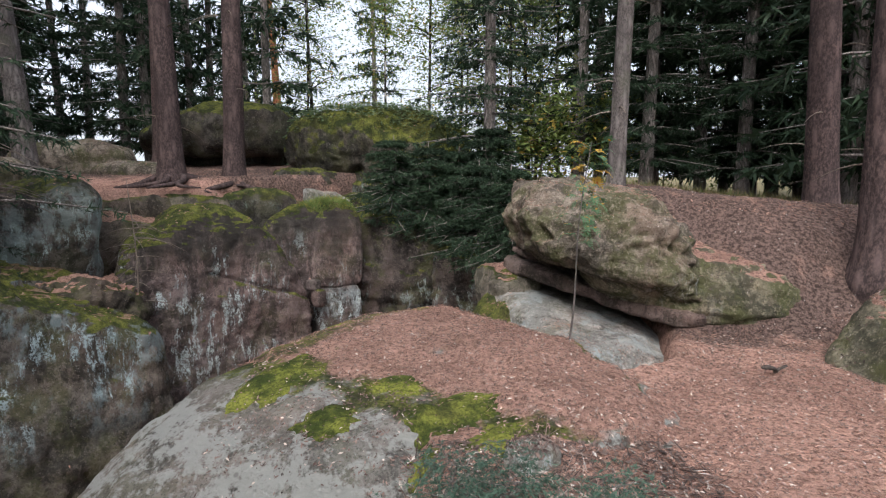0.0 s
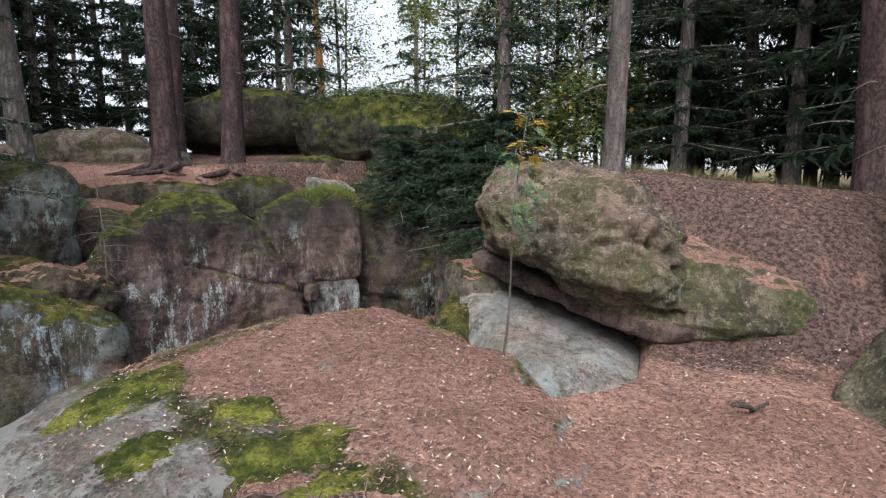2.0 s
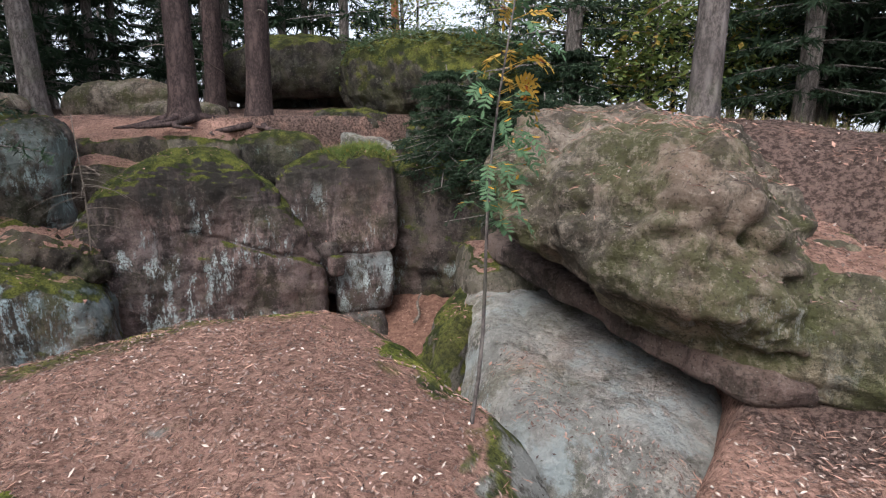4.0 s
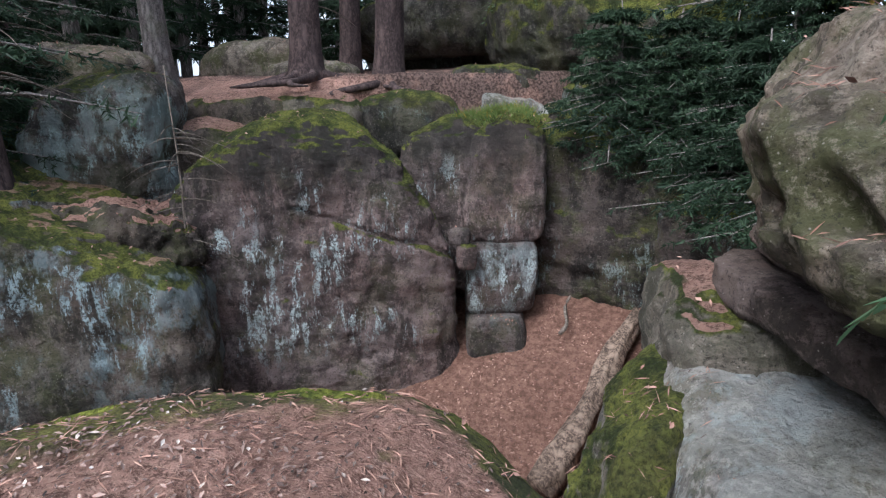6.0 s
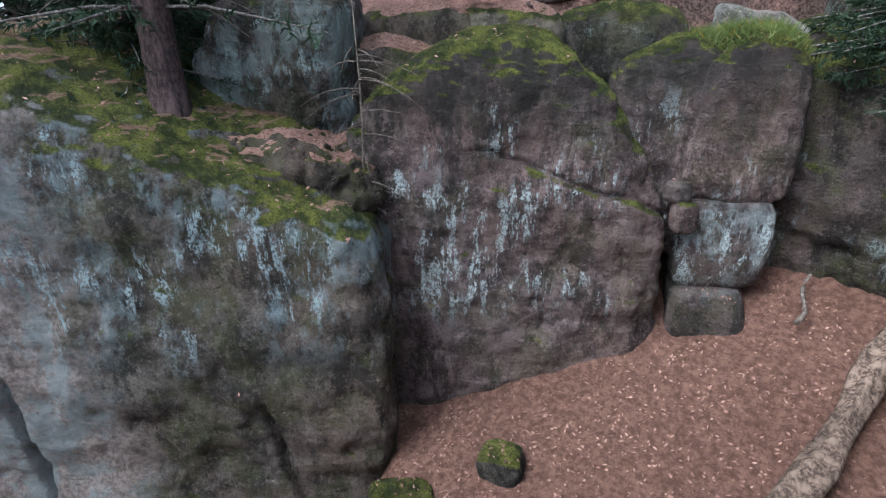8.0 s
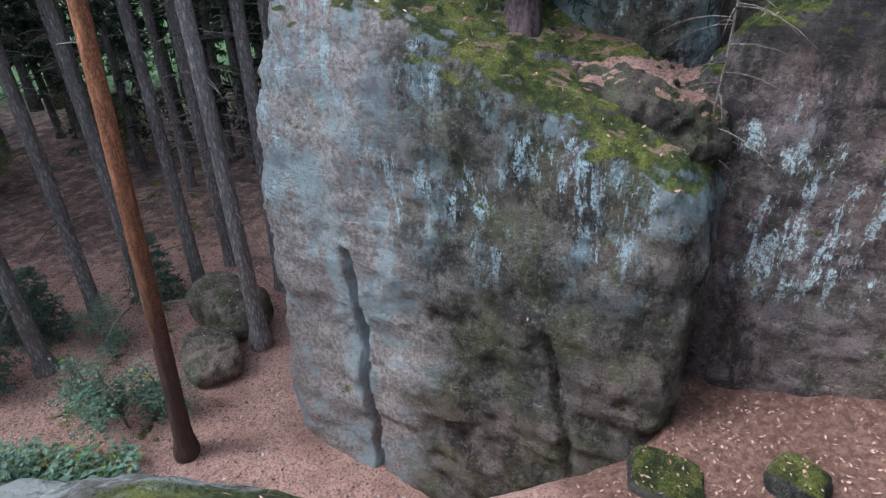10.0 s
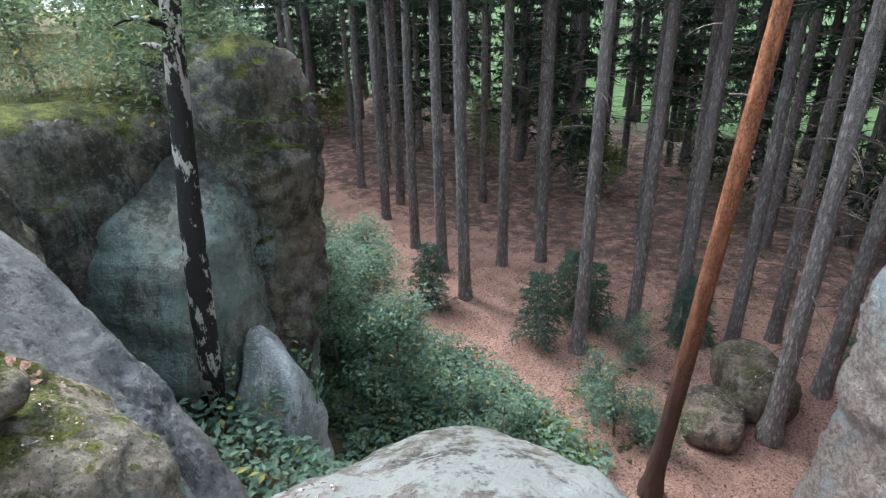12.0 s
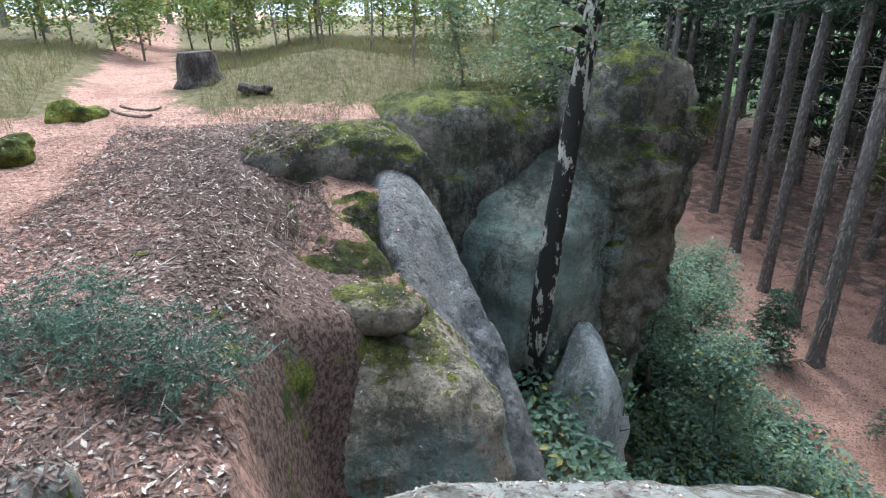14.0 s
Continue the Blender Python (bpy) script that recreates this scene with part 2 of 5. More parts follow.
def birch_material():
    m = Nodes("birch_bark")
    plates = m.math("ADD", m.noise(6, 4, 0.65, (1, 1, 0.45)), m.math("MULTIPLY", m.noise(26, 3, 0.7, (1, 1, 0.5)), 0.3))
    col = m.mix(m.ramp(plates, 0.68, 0.74), (0.028, 0.026, 0.024), (0.42, 0.40, 0.36))
    return m.done(col, 0.85, m.bump(plates, 0.9, 0.03), 0.2)


def leaf_material(name, a, b, c=None, amount=0.0, rough=0.6, through_light=0.25):
    """Leaves, each with a shade of its own; some of them turned to the colour c."""
    m = Nodes(name)
    r = m.random(island=True)
    col = m.mix(r, a, b)
    col = m.mix(m.ramp(m.noise(1.1, 2), 0.35, 0.65, 0, 0.5), col, (a[0] * 0.6, a[1] * 0.6, a[2] * 0.6))
    if c:
        k = m.math("FRACT", m.math("MULTIPLY", r, 37.3))
        col = m.mix(m.ramp(k, 1 - amount, 1 - amount + 0.01), col, c)
    mat = m.done(col, rough, None, 0.3)
    t = m.tree.nodes.new("ShaderNodeBsdfTranslucent")
    m.link(col, t.inputs[0])
    mixer = m.tree.nodes.new("ShaderNodeMixShader")
    mixer.inputs[0].default_value = through_light
    m.link(m.out.outputs[0], mixer.inputs[1])
    m.link(t.outputs[0], mixer.inputs[2])
    m.link(mixer.outputs[0], m.tree.nodes["Material Output"].inputs[0])
    return mat


ROCK_WALL = rock_material("rock_wall", (0.085, 0.069, 0.067), (0.265, 0.213, 0.204), moss=0.95, moss_up=0.4, streak=0.95, streak_lo=-2.3, streak_hi=0.5, tint=(0.55, 0.64, 0.64), stain=-0.35, everywhere=-0.01)
ROCK_CUBE = rock_material("rock_cube", (0.06, 0.054, 0.053), (0.16, 0.137, 0.133), moss=0.0, patina=0.6, streak=0.9, streak_lo=-2.0, streak_hi=-0.6, tint=(0.56, 0.65, 0.66), everywhere=0.4)
ROCK_LEFT = rock_material("rock_left", (0.045, 0.043, 0.037), (0.175, 0.157, 0.14), moss=0.95, moss_up=0.46, streak=0.95, streak_lo=-2.2, streak_hi=1.4, algae=0.5, litter=0.6, litter_up=0.93, tint=(0.38, 0.48, 0.51), everywhere=0.0, stain=0.3, patina=0.45, bare=0.3)
ROCK_DOME = rock_material("rock_dome", (0.10, 0.096, 0.088), (0.25, 0.24, 0.22), moss=0.95, moss_up=1.08, streak=0.8, streak_lo=-2.6, streak_hi=-0.4, lichen=0.9, litter=1.0, litter_up=0.88, line=(0.55, 1.0, -3.8))
ROCK_BIG = rock_material("rock_big", (0.10, 0.086, 0.07), (0.33, 0.285, 0.235), moss=0.5, moss_up=1.15, streak=0.75, streak_lo=-0.2, streak_hi=0.75, algae=0.8, tint=(0.42, 0.43, 0.40))
ROCK_FLANK = rock_material("rock_flank", (0.09, 0.085, 0.06), (0.31, 0.28, 0.205), moss=0.3, moss_up=1.15, streak=0.6, streak_lo=-0.3, streak_hi=0.5, algae=0.9, litter=1.0, litter_up=0.82, tint=(0.42, 0.43, 0.40))
ROCK_BED = rock_material("rock_bed", (0.085, 0.066, 0.06), (0.21, 0.165, 0.15), moss=0.0, streak=0.0, algae=0.1)
ROCK_SLAB = rock_material("rock_slab", (0.20, 0.19, 0.175), (0.47, 0.45, 0.42), moss=0.8, moss_up=1.3, streak=0.9, streak_lo=-2.0, streak_hi=0.6, lichen=0.5, algae=0.4, tint=(0.54, 0.62, 0.64), patina=0.65)
ROCK_SOUTH = rock_material("rock_south", (0.085, 0.081, 0.072), (0.265, 0.245, 0.215), moss=0.95, moss_up=0.52, streak=0.7, streak_lo=-4.5, streak_hi=-0.3, algae=0.4, tint=(0.22, 0.30, 0.29))
ROCK_CYAN = rock_material("rock_cyan", (0.15, 0.165, 0.145), (0.34, 0.37, 0.325), moss=0.5, moss_up=0.95, streak=0.8, streak_lo=-4.5, streak_hi=-0.3, algae=0.1, tint=(0.27, 0.37, 0.34), everywhere=0.06, patina=0.5, stain=-1.3)
ROCK_GREY = rock_material("rock_grey", (0.11, 0.115, 0.125), (0.235, 0.24, 0.255), moss=0.8, moss_up=1.05, streak=0.2, streak_lo=-4, streak_hi=-1, lichen=0.3, algae=0.05)
ROCK_KNOB = rock_material("rock_knob", (0.19, 0.17, 0.14), (0.40, 0.355, 0.29), moss=0.95, moss_up=0.72, streak=0.9, streak_lo=-3.0, streak_hi=-1.2, algae=0.3, tint=(0.25, 0.38, 0.37), everywhere=0.06, patina=0.6)
# base colour kept very dark: includes the shade under trees and overhangs
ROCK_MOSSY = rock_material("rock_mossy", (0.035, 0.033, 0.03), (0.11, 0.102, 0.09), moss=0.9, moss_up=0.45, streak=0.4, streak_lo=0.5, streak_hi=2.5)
ROCK_KNOLL = rock_material("rock_knoll", (0.12, 0.11, 0.09), (0.28, 0.25, 0.21), moss=0.95, moss_up=0.4, streak=0.0, litter=1.0, litter_up=0.8)
ROCK_MOUND = rock_material("rock_mound", (0.05, 0.047, 0.042), (0.15, 0.14, 0.12), moss=0.95, moss_up=-0.1, streak=0.0, algae=0.5)
ROCK_PALE = rock_material("rock_pale", (0.46, 0.485, 0.48), (0.72, 0.745, 0.735), moss=0.6, moss_up=0.9, streak=0.5, streak_lo=-6, streak_hi=0, algae=0.1)


ROCK_MOSSFLANK = rock_material("rock_mossflank", (0.12, 0.11, 0.10), (0.30, 0.28, 0.255), moss=0.95, moss_up=0.18, streak=0.9, streak_lo=-2.6, streak_hi=-0.5, algae=0.3, tint=(0.46, 0.50, 0.50))
ROCK_SHELF = rock_material("rock_shelf", (0.05, 0.043, 0.036), (0.15, 0.125, 0.105), moss=0.9, moss_up=0.55, streak=0.0, litter=1.0, litter_up=0.72, algae=0.5)
ROCK_UPPER = rock_material("rock_upper", (0.045, 0.042, 0.042), (0.17, 0.15, 0.142), moss=0.9, moss_up=0.75, streak=0.9, streak_lo=-0.3, streak_hi=1.5, algae=0.3, tint=(0.42, 0.52, 0.51), everywhere=0.04, patina=0.5)
# tree shade over the gorge's end is worked into these dark tones
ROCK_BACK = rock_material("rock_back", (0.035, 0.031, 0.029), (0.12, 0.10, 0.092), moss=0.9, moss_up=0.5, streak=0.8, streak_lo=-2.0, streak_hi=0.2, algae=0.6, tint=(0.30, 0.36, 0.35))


def moss_material():
    m = Nodes("moss")
    mc, mb = moss_color(m)
    return m.done(mc, 0.95, m.bump(mb, 1.0, 0.03), 0.1)


MOSS_PAD = moss_material()
GROUND = ground_material()
BARK_PINE = bark_material("bark_pine", (0.04, 0.03, 0.03), (0.115, 0.083, 0.08), 9)
BARK_GREY = bark_material("bark_grey", (0.07, 0.062, 0.06), (0.20, 0.18, 0.175), 14, 0.5, 0.15)
BARK_RED = bark_material("bark_red", (0.14, 0.06, 0.032), (0.33, 0.145, 0.075), 12)
BARK_PINE_TALL = bark_material("bark_pine_tall", (0.14, 0.06, 0.032), (0.36, 0.16, 0.085), 12, foot=(-3.9, -0.8))
BARK_SPRUCE = bark_material("bark_spruce", (0.11, 0.10, 0.095), (0.36, 0.325, 0.31), 22, 0.5)
BARK_STUMP = bark_material("bark_stump", (0.03, 0.026, 0.024), (0.13, 0.11, 0.10), 12)
BARK_BIRCH = birch_material()
NEEDLES_YOUNG = leaf_material("small_spruce_needles", (0.085, 0.145, 0.10), (0.15, 0.23, 0.165))
ROTTEN = bark_material("rotten_log", (0.07, 0.05, 0.04), (0.27, 0.205, 0.16), 9, 0.7)
DEAD_WOOD = bark_material("dead_wood", (0.12, 0.10, 0.085), (0.30, 0.255, 0.22), 20, 0.5)
NEEDLES = leaf_material("spruce_needles", (0.022, 0.045, 0.026), (0.05, 0.085, 0.042))
NEEDLES_BLUE = leaf_material("young_spruce_needles", (0.05, 0.095, 0.07), (0.12, 0.19, 0.135))
LEAF_BIRCH = leaf_material("birch_leaves", (0.10, 0.15, 0.075), (0.19, 0.25, 0.13), (0.30, 0.26, 0.05), 0.04, through_light=0.4)
LEAF_BUSH = leaf_material("bush_leaves", (0.085, 0.15, 0.10), (0.24, 0.34, 0.24), (0.32, 0.30, 0.08), 0.05)
LEAF_LIGHT = leaf_material("light_leaves", (0.13, 0.19, 0.05), (0.26, 0.32, 0.10), (0.36, 0.27, 0.06), 0.10, through_light=0.45)
LEAF_ROWAN = leaf_material("rowan_leaves", (0.07, 0.15, 0.075), (0.13, 0.22, 0.11), (0.45, 0.26, 0.035), 0.08, through_light=0.35)
LEAF_YELLOW = leaf_material("yellow_rowan_leaves", (0.45, 0.28, 0.04), (0.55, 0.38, 0.08), (0.40, 0.12, 0.03), 0.2, through_light=0.35)
CHIPS = leaf_material("litter_chips", (0.09, 0.058, 0.05), (0.42, 0.295, 0.25), (0.56, 0.47, 0.41), 0.10, 0.9, 0.05)
DARK_CHIPS = leaf_material("dark_litter_chips", (0.04, 0.028, 0.025), (0.23, 0.162, 0.138), (0.44, 0.385, 0.35), 0.1, 0.9, 0.05)
STRAWS = leaf_material("needle_straws", (0.34, 0.185, 0.14), (0.58, 0.37, 0.29), (0.15, 0.085, 0.07), 0.2, 0.9, 0.05)
GRASS_DRY = leaf_material("dry_grass", (0.13, 0.12, 0.045), (0.30, 0.24, 0.13), (0.10, 0.14, 0.04), 0.3)
MOSS_TUFT = leaf_material("moss_tufts", (0.07, 0.10, 0.02), (0.20, 0.22, 0.04))

# ---------------- helpers of this scene ----------------
rng = np.random.default_rng(7)


def mesh_of(name, verts, faces, mat, smooth=True):
    me = bpy.data.meshes.new(name)
    me.from_pydata(np.asarray(verts).tolist(), [], faces.tolist() if hasattr(faces, "tolist") else faces)
    me.materials.append(mat)
    if smooth:
        me.polygons.foreach_set("use_smooth", np.ones(len(me.polygons), bool))
    me.update()
    return me


def thing(name, label, category, at=(0, 0, 0), group="", kind=""):
    ob = new(name)
    ob.location = at
    return tagged(ob, label, category, group, kind)


def part(name, me, parent, label="", kind=""):
    ob = new(name, me)
    ob.parent = parent
    return tagged(ob, label, kind=kind)


def box_grid(nx, ny, nz):
    """Points on the surface of the cube from -1 to 1, and its quads."""
    verts, faces, base = [], [], 0
    for ax, n1, n2 in ((0, ny, nz), (1, nz, nx), (2, nx, ny)):
        for sign in (-1, 1):
            a, b = np.meshgrid(np.linspace(-1, 1, n1 + 1), np.linspace(-1, 1, n2 + 1), indexing="ij")
            p = np.zeros((a.size, 3))
            p[:, ax], p[:, (ax + 1) % 3], p[:, (ax + 2) % 3] = sign, a.ravel(), b.ravel()
            i, j = np.meshgrid(np.arange(n1), np.arange(n2), indexing="ij")
            k = (i * (n2 + 1) + j).ravel() + base
            quad = np.stack([k, k + n2 + 1, k + n2 + 2, k + 1], 1)
            verts.append(p)
            faces.append(quad if sign > 0 else quad[:, ::-1])
            base += len(p)
    v, f = np.concatenate(verts), np.concatenate(faces)
    _, first, back = np.unique(np.round(v * 1e5).astype(int), axis=0, return_index=True, return_inverse=True)
    return v[first], back.ravel()[f]


def fbm(p, scale, octaves, seed):
    off = Vector((seed * 13.7, seed * 7.3, seed * 3.1))
    return np.array([noise.fractal(Vector(q) * scale + off, 0.9, 2.1, octaves) for q in p])


def rock(name, label, c, half, rz, mat, p=6.0, cuts=(), seed=1, step=0.09, rough=0.07, lump=0.10, strata=0.03, cracks=(), tilt=(0, 0), pits=0.0, dents=(), grain=0.006):
    """A weathered block: a box with rounded edges, cut by planes (world point, world normal), then made uneven.
    cracks: (world point on the crack, normal of its plane, half width, depth, lowest z, highest z)."""
    c, half = np.array(c, float), np.array(half, float)
    n = [int(np.clip(2 * h / step, 8, 150)) for h in half]
    v, f = box_grid(*n)
    v = v * half
    rot = np.array(Euler((radians(tilt[0]), radians(tilt[1]), radians(rz))).to_matrix())
    planes = [(np.eye(3)[a] * s, half[a]) for a in range(3) for s in (-1, 1)]
    for point, normal in cuts:
        k = np.array(normal, float)
        k /= np.linalg.norm(k)
        planes.append((rot.T @ k, max(0.05, float(k @ (np.array(point) - c)))))
    total = sum(np.maximum(0, v @ k / d) ** p for k, d in planes)
    v = v * total[:, None] ** (-1 / p)
    out = v / half
    out /= np.linalg.norm(out, axis=1)[:, None]
    w = v @ rot.T + c
    outw = out @ rot.T
    d = lump * fbm(w, 0.9, 3, seed) + rough * fbm(w, 2.6, 4, seed + 5)
    if strata:
        d += strata * fbm(w * np.array((0.25, 0.25, 2.4)), 1.3, 3, seed + 9)
    d += 0.35 * rough * fbm(w, 8.0, 2, seed + 2) + grain * fbm(w * np.array((1, 1, 1.5)), 15.0, 3, seed + 6)
    if pits:
        d -= pits * np.clip(fbm(w * np.array((1, 1, 1.6)), 3.3, 2, seed + 4) - 0.25, 0, 1) * 2
    w = w + outw * d[:, None]
    for point, normal, wide, deep, lo, hi in cracks:
        k = np.array(normal, float)
        k /= np.linalg.norm(k)
        away = np.abs((w - np.array(point)) @ k + 0.06 * fbm(w, 1.5, 3, seed + 3))
        inside = np.clip(1 - away / wide, 0, 1) * ((w[:, 2] > lo) & (w[:, 2] < hi))
        face = np.argmax(np.abs(v / half), axis=1)
        inward = (np.eye(3)[face] * np.sign(v[np.arange(len(v)), face])[:, None]) @ rot.T
        w = w - inward * (inside * deep)[:, None]
    for point, radius, deep in dents:
        away = np.linalg.norm((w - np.array(point)) * np.array((1, 1, 1.3)), axis=1)
        w = w - outw * (deep * np.exp(-((away / radius) ** 2)))[:, None]
    ob = new(name, mesh_of(name, w - c, f, mat))
    ob.location = c
    return tagged(ob, label, "rock", name.replace("_", " ") + "s" if name in ("step_rock", "gorge_stone", "gully_stone", "bed_rock", "undercut_rock", "plateau_boulder", "wood_boulder", "path_stone", "moss_hummock", "moss_cushion") else "")


def tube(points, radii, sides=8, wob=0.0):
    """A tapered tube along points."""
    pts, rad = np.array(points, float), np.array(radii, float)
    verts, faces = [], []
    for i, q in enumerate(pts):
        t = pts[min(i + 1, len(pts) - 1)] - pts[max(i - 1, 0)]
        t /= np.linalg.norm(t) + 1e-9
        a = np.cross(t, (0.31, 0.95, 0.05) if abs(t[2]) > 0.6 else (0, 0, 1))
        a /= np.linalg.norm(a) + 1e-9
        b = np.cross(t, a)
        for s in range(sides):
            u = 2 * math.pi * s / sides
            r = rad[i] * (1 + wob * math.sin(3 * u + i * 1.7) + wob * math.sin(5 * u - i * 0.9))
            verts.append(q + r * (math.cos(u) * a + math.sin(u) * b))
    for i in range(len(pts) - 1):
        for s in range(sides):
            s2 = (s + 1) % sides
            faces.append((i * sides + s, i * sides + s2, (i + 1) * sides + s2, (i + 1) * sides + s))
    n = len(verts)
    verts += [pts[0], pts[-1]]
    for s in range(sides):
        faces.append((n, (s + 1) % sides, s, s))
        faces.append((n + 1, n - sides + s, n - sides + (s + 1) % sides, n - sides + (s + 1) % sides))
    return np.array(verts), [tuple(dict.fromkeys(q)) for q in faces]


def merge(pieces):
    verts, faces, base = [], [], 0
    for v, f in pieces:
        verts.append(np.asarray(v))
        faces += [tuple(int(i) + base for i in q) for q in f]
        base += len(v)
    return np.concatenate(verts), faces


def blades(base, way, length, width, bend=0.0):
    """Thin triangles from base along way."""
    n = len(base)
    side = np.cross(way, rng.normal(size=(n, 3)))
    side /= np.linalg.norm(side, axis=1)[:, None] + 1e-9
    tip = base + way * length[:, None]
    tip[:, 2] -= bend * length
    v = np.stack([base - side * width[:, None] / 2, base + side * width[:, None] / 2, tip], 1).reshape(-1, 3)
    return v, np.arange(3 * n).reshape(-1, 3)


def leaves(at, size, flat=0.5):
    """Folded leaves (kites of two triangles) at points, turned at random; flat 1 lies level."""
    n = len(at)
    nrm = rng.normal(size=(n, 3))
    nrm[:, 2] = np.abs(nrm[:, 2]) + flat * 3
    nrm /= np.linalg.norm(nrm, axis=1)[:, None]
    a = np.cross(nrm, rng.normal(size=(n, 3)))
    a /= np.linalg.norm(a, axis=1)[:, None]
    b = np.cross(nrm, a)
    s = size[:, None]
    v = np.stack([at - a * s * 0.6, at + b * s * 0.32 + nrm * s * 0.1, at + a * s * 0.6, at - b * s * 0.32 + nrm * s * 0.1], 1).reshape(-1, 3)
    k = 4 * np.arange(n)[:, None]
    return v, np.concatenate([k + np.array((0, 1, 2)), k + np.array((0, 2, 3))])


def spruce_crown(height, low, reach, whorls, per, twig_n=12, blade_n=9, droop=0.35, blade=0.11):
    """Branches with hanging twigs of needles; returns the needles and the bare branches."""
    bases, ways, lens = [], [], []
    wood = []
    for i in range(whorls):
        f = (i + rng.uniform(0, 0.8)) / whorls
        z = low + (height - low) * f
        r = reach * (1 - f) ** 0.75 * rng.uniform(0.75, 1.1) + 0.12
        for j in range(per):
            a = 2 * math.pi * (j + rng.uniform(0, 0.9)) / per
            L = r * rng.uniform(0.6, 1.1)
            s = np.linspace(0, 1, 4)
            dirn = np.array((math.cos(a), math.sin(a), 0))
            line = dirn * (L * s)[:, None]
            line[:, 2] = z + L * (0.12 * s - droop * s**2 + 0.12 * s**4)
            wood.append(tube(line, 0.006 * min(1, L) + 0.012 * L * (1 - s), 3))
            ts = rng.uniform(0.15, 1.0, twig_n)
            at = np.stack([np.interp(ts, s, line[:, k]) for k in range(3)], 1)
            sidev = np.array((-dirn[1], dirn[0], 0)) * rng.choice((-1, 1), twig_n)[:, None]
            tl = (0.12 + 0.28 * L * (1 - ts * 0.7)) * rng.uniform(0.5, 1.1, twig_n)
            tw = sidev * 0.8 + dirn * 0.6 + np.array((0, 0, -0.35)) + rng.normal(0, 0.2, (twig_n, 3))
            tw /= np.linalg.norm(tw, axis=1)[:, None]
            q = rng.uniform(0, 1, (twig_n, blade_n))
            b = at[:, None] + tw[:, None] * (q * tl[:, None])[..., None]
            w = tw[:, None] * 0.8 + rng.normal(0, 0.55, (twig_n, blade_n, 3))
            w[..., 2] -= 0.15
            w /= np.linalg.norm(w, axis=2)[..., None]
            bases.append(b.reshape(-1, 3))
            ways.append(w.reshape(-1, 3))
    bases, ways = np.concatenate(bases), np.concatenate(ways)
    v, f = blades(bases, ways, blade * rng.uniform(0.6, 1.3, len(bases)), blade * rng.uniform(0.16, 0.3, len(bases)))
    return (v, f), merge(wood)


def trunk_line(height, lean=(0, 0), n=14, sway=0.03):
    s = np.linspace(0, 1, n)
    x = lean[0] * s + sway * np.sin(s * 5 + rng.uniform(0, 6))
    y = lean[1] * s + sway * np.sin(s * 4 + rng.uniform(0, 6))
    x, y = x - x[0], y - y[0]
    return np.stack([x, y, s * height], 1)


def trunk_mesh(height, r, mat, lean=(0, 0), sides=14, flare=0.5, roots=0, top=0.25):
    s = np.concatenate([[-0.03, 0.0, 0.006, 0.015, 0.03], np.linspace(0.06, 1, 12)])
    s[0] = -0.4 / height
    x = lean[0] * s + 0.04 * np.sin(s * 6)
    y = lean[1] * s + 0.04 * np.cos(s * 5) - 0.04
    pts = np.stack([x, y, s * height], 1)
    rad = r * ((1 - s * (1 - top)) + flare * np.exp(-np.maximum(s, 0) * height / 0.22))
    pieces = [tube(pts, rad, sides, 0.02)]
    for k in range(roots):
        a = 2 * math.pi * k / roots + rng.uniform(-0.3, 0.3)
        L = rng.uniform(0.5, 1.3)
        u = np.linspace(0, 1, 9)
        w = np.stack([np.cos(a + 0.5 * np.sin(u * 3 + k)) * (r * 0.7 + L * u), np.sin(a + 0.5 * np.sin(u * 3 + k)) * (r * 0.7 + L * u), 0.12 * (1 - u) ** 2 + 0.02 - 0.1 * u], 1)
        pieces.append(tube(w, 0.065 * (1 - u) ** 0.7 + 0.012, 7))
    return mesh_of("trunk", *merge(pieces), mat)


def dead_twigs(height, r, n, reach=0.9, low=1.0):
    pieces = []
    for _ in range(n):
        z, a, L = rng.uniform(low, height), rng.uniform(0, 6.28), reach * rng.uniform(0.3, 1.0)
        u = np.linspace(0, 1, 5)
        d = np.array((math.cos(a), math.sin(a)))
        line = np.stack([d[0] * (r * 0.8 + L * u), d[1] * (r * 0.8 + L * u), z + L * (rng.uniform(-0.1, 0.3) * u - 0.35 * u**2)], 1)
        pieces.append(tube(line, 0.011 * (1 - u) + 0.003, 3))
    return merge(pieces)


# ---------------- the ground ----------------
EAST = np.array([(-30, -60), (-6.2, -3.9), (-4.2, -3.4), (-2.0, -2.7), (-1.1, -1.4), (-1.2, 0.4), (-0.95, 1.4), (-0.46, 1.85), (-0.33, 2.5), (-0.45, 3.4), (-0.2, 4.5), (0.4, 4.9), (1.2, 4.8), (1.8, 5.1), (2.2, 6.2), (2.1, 7.0), (1.7, 8.2), (1.9, 12.5), (1.2, 14.5), (-1.5, 14.8), (-4, 60), (60, 60), (60, -60)])
NORTH = np.array([(-1.2, 14.4), (-2.9, 12.6), (-4.4, 11.1), (-5.4, 10.0), (-6.0, 9.2), (-7.3, 8.7), (-8.5, 8.2), (-14, 11), (-40, 30), (-40, 70), (2, 70)])


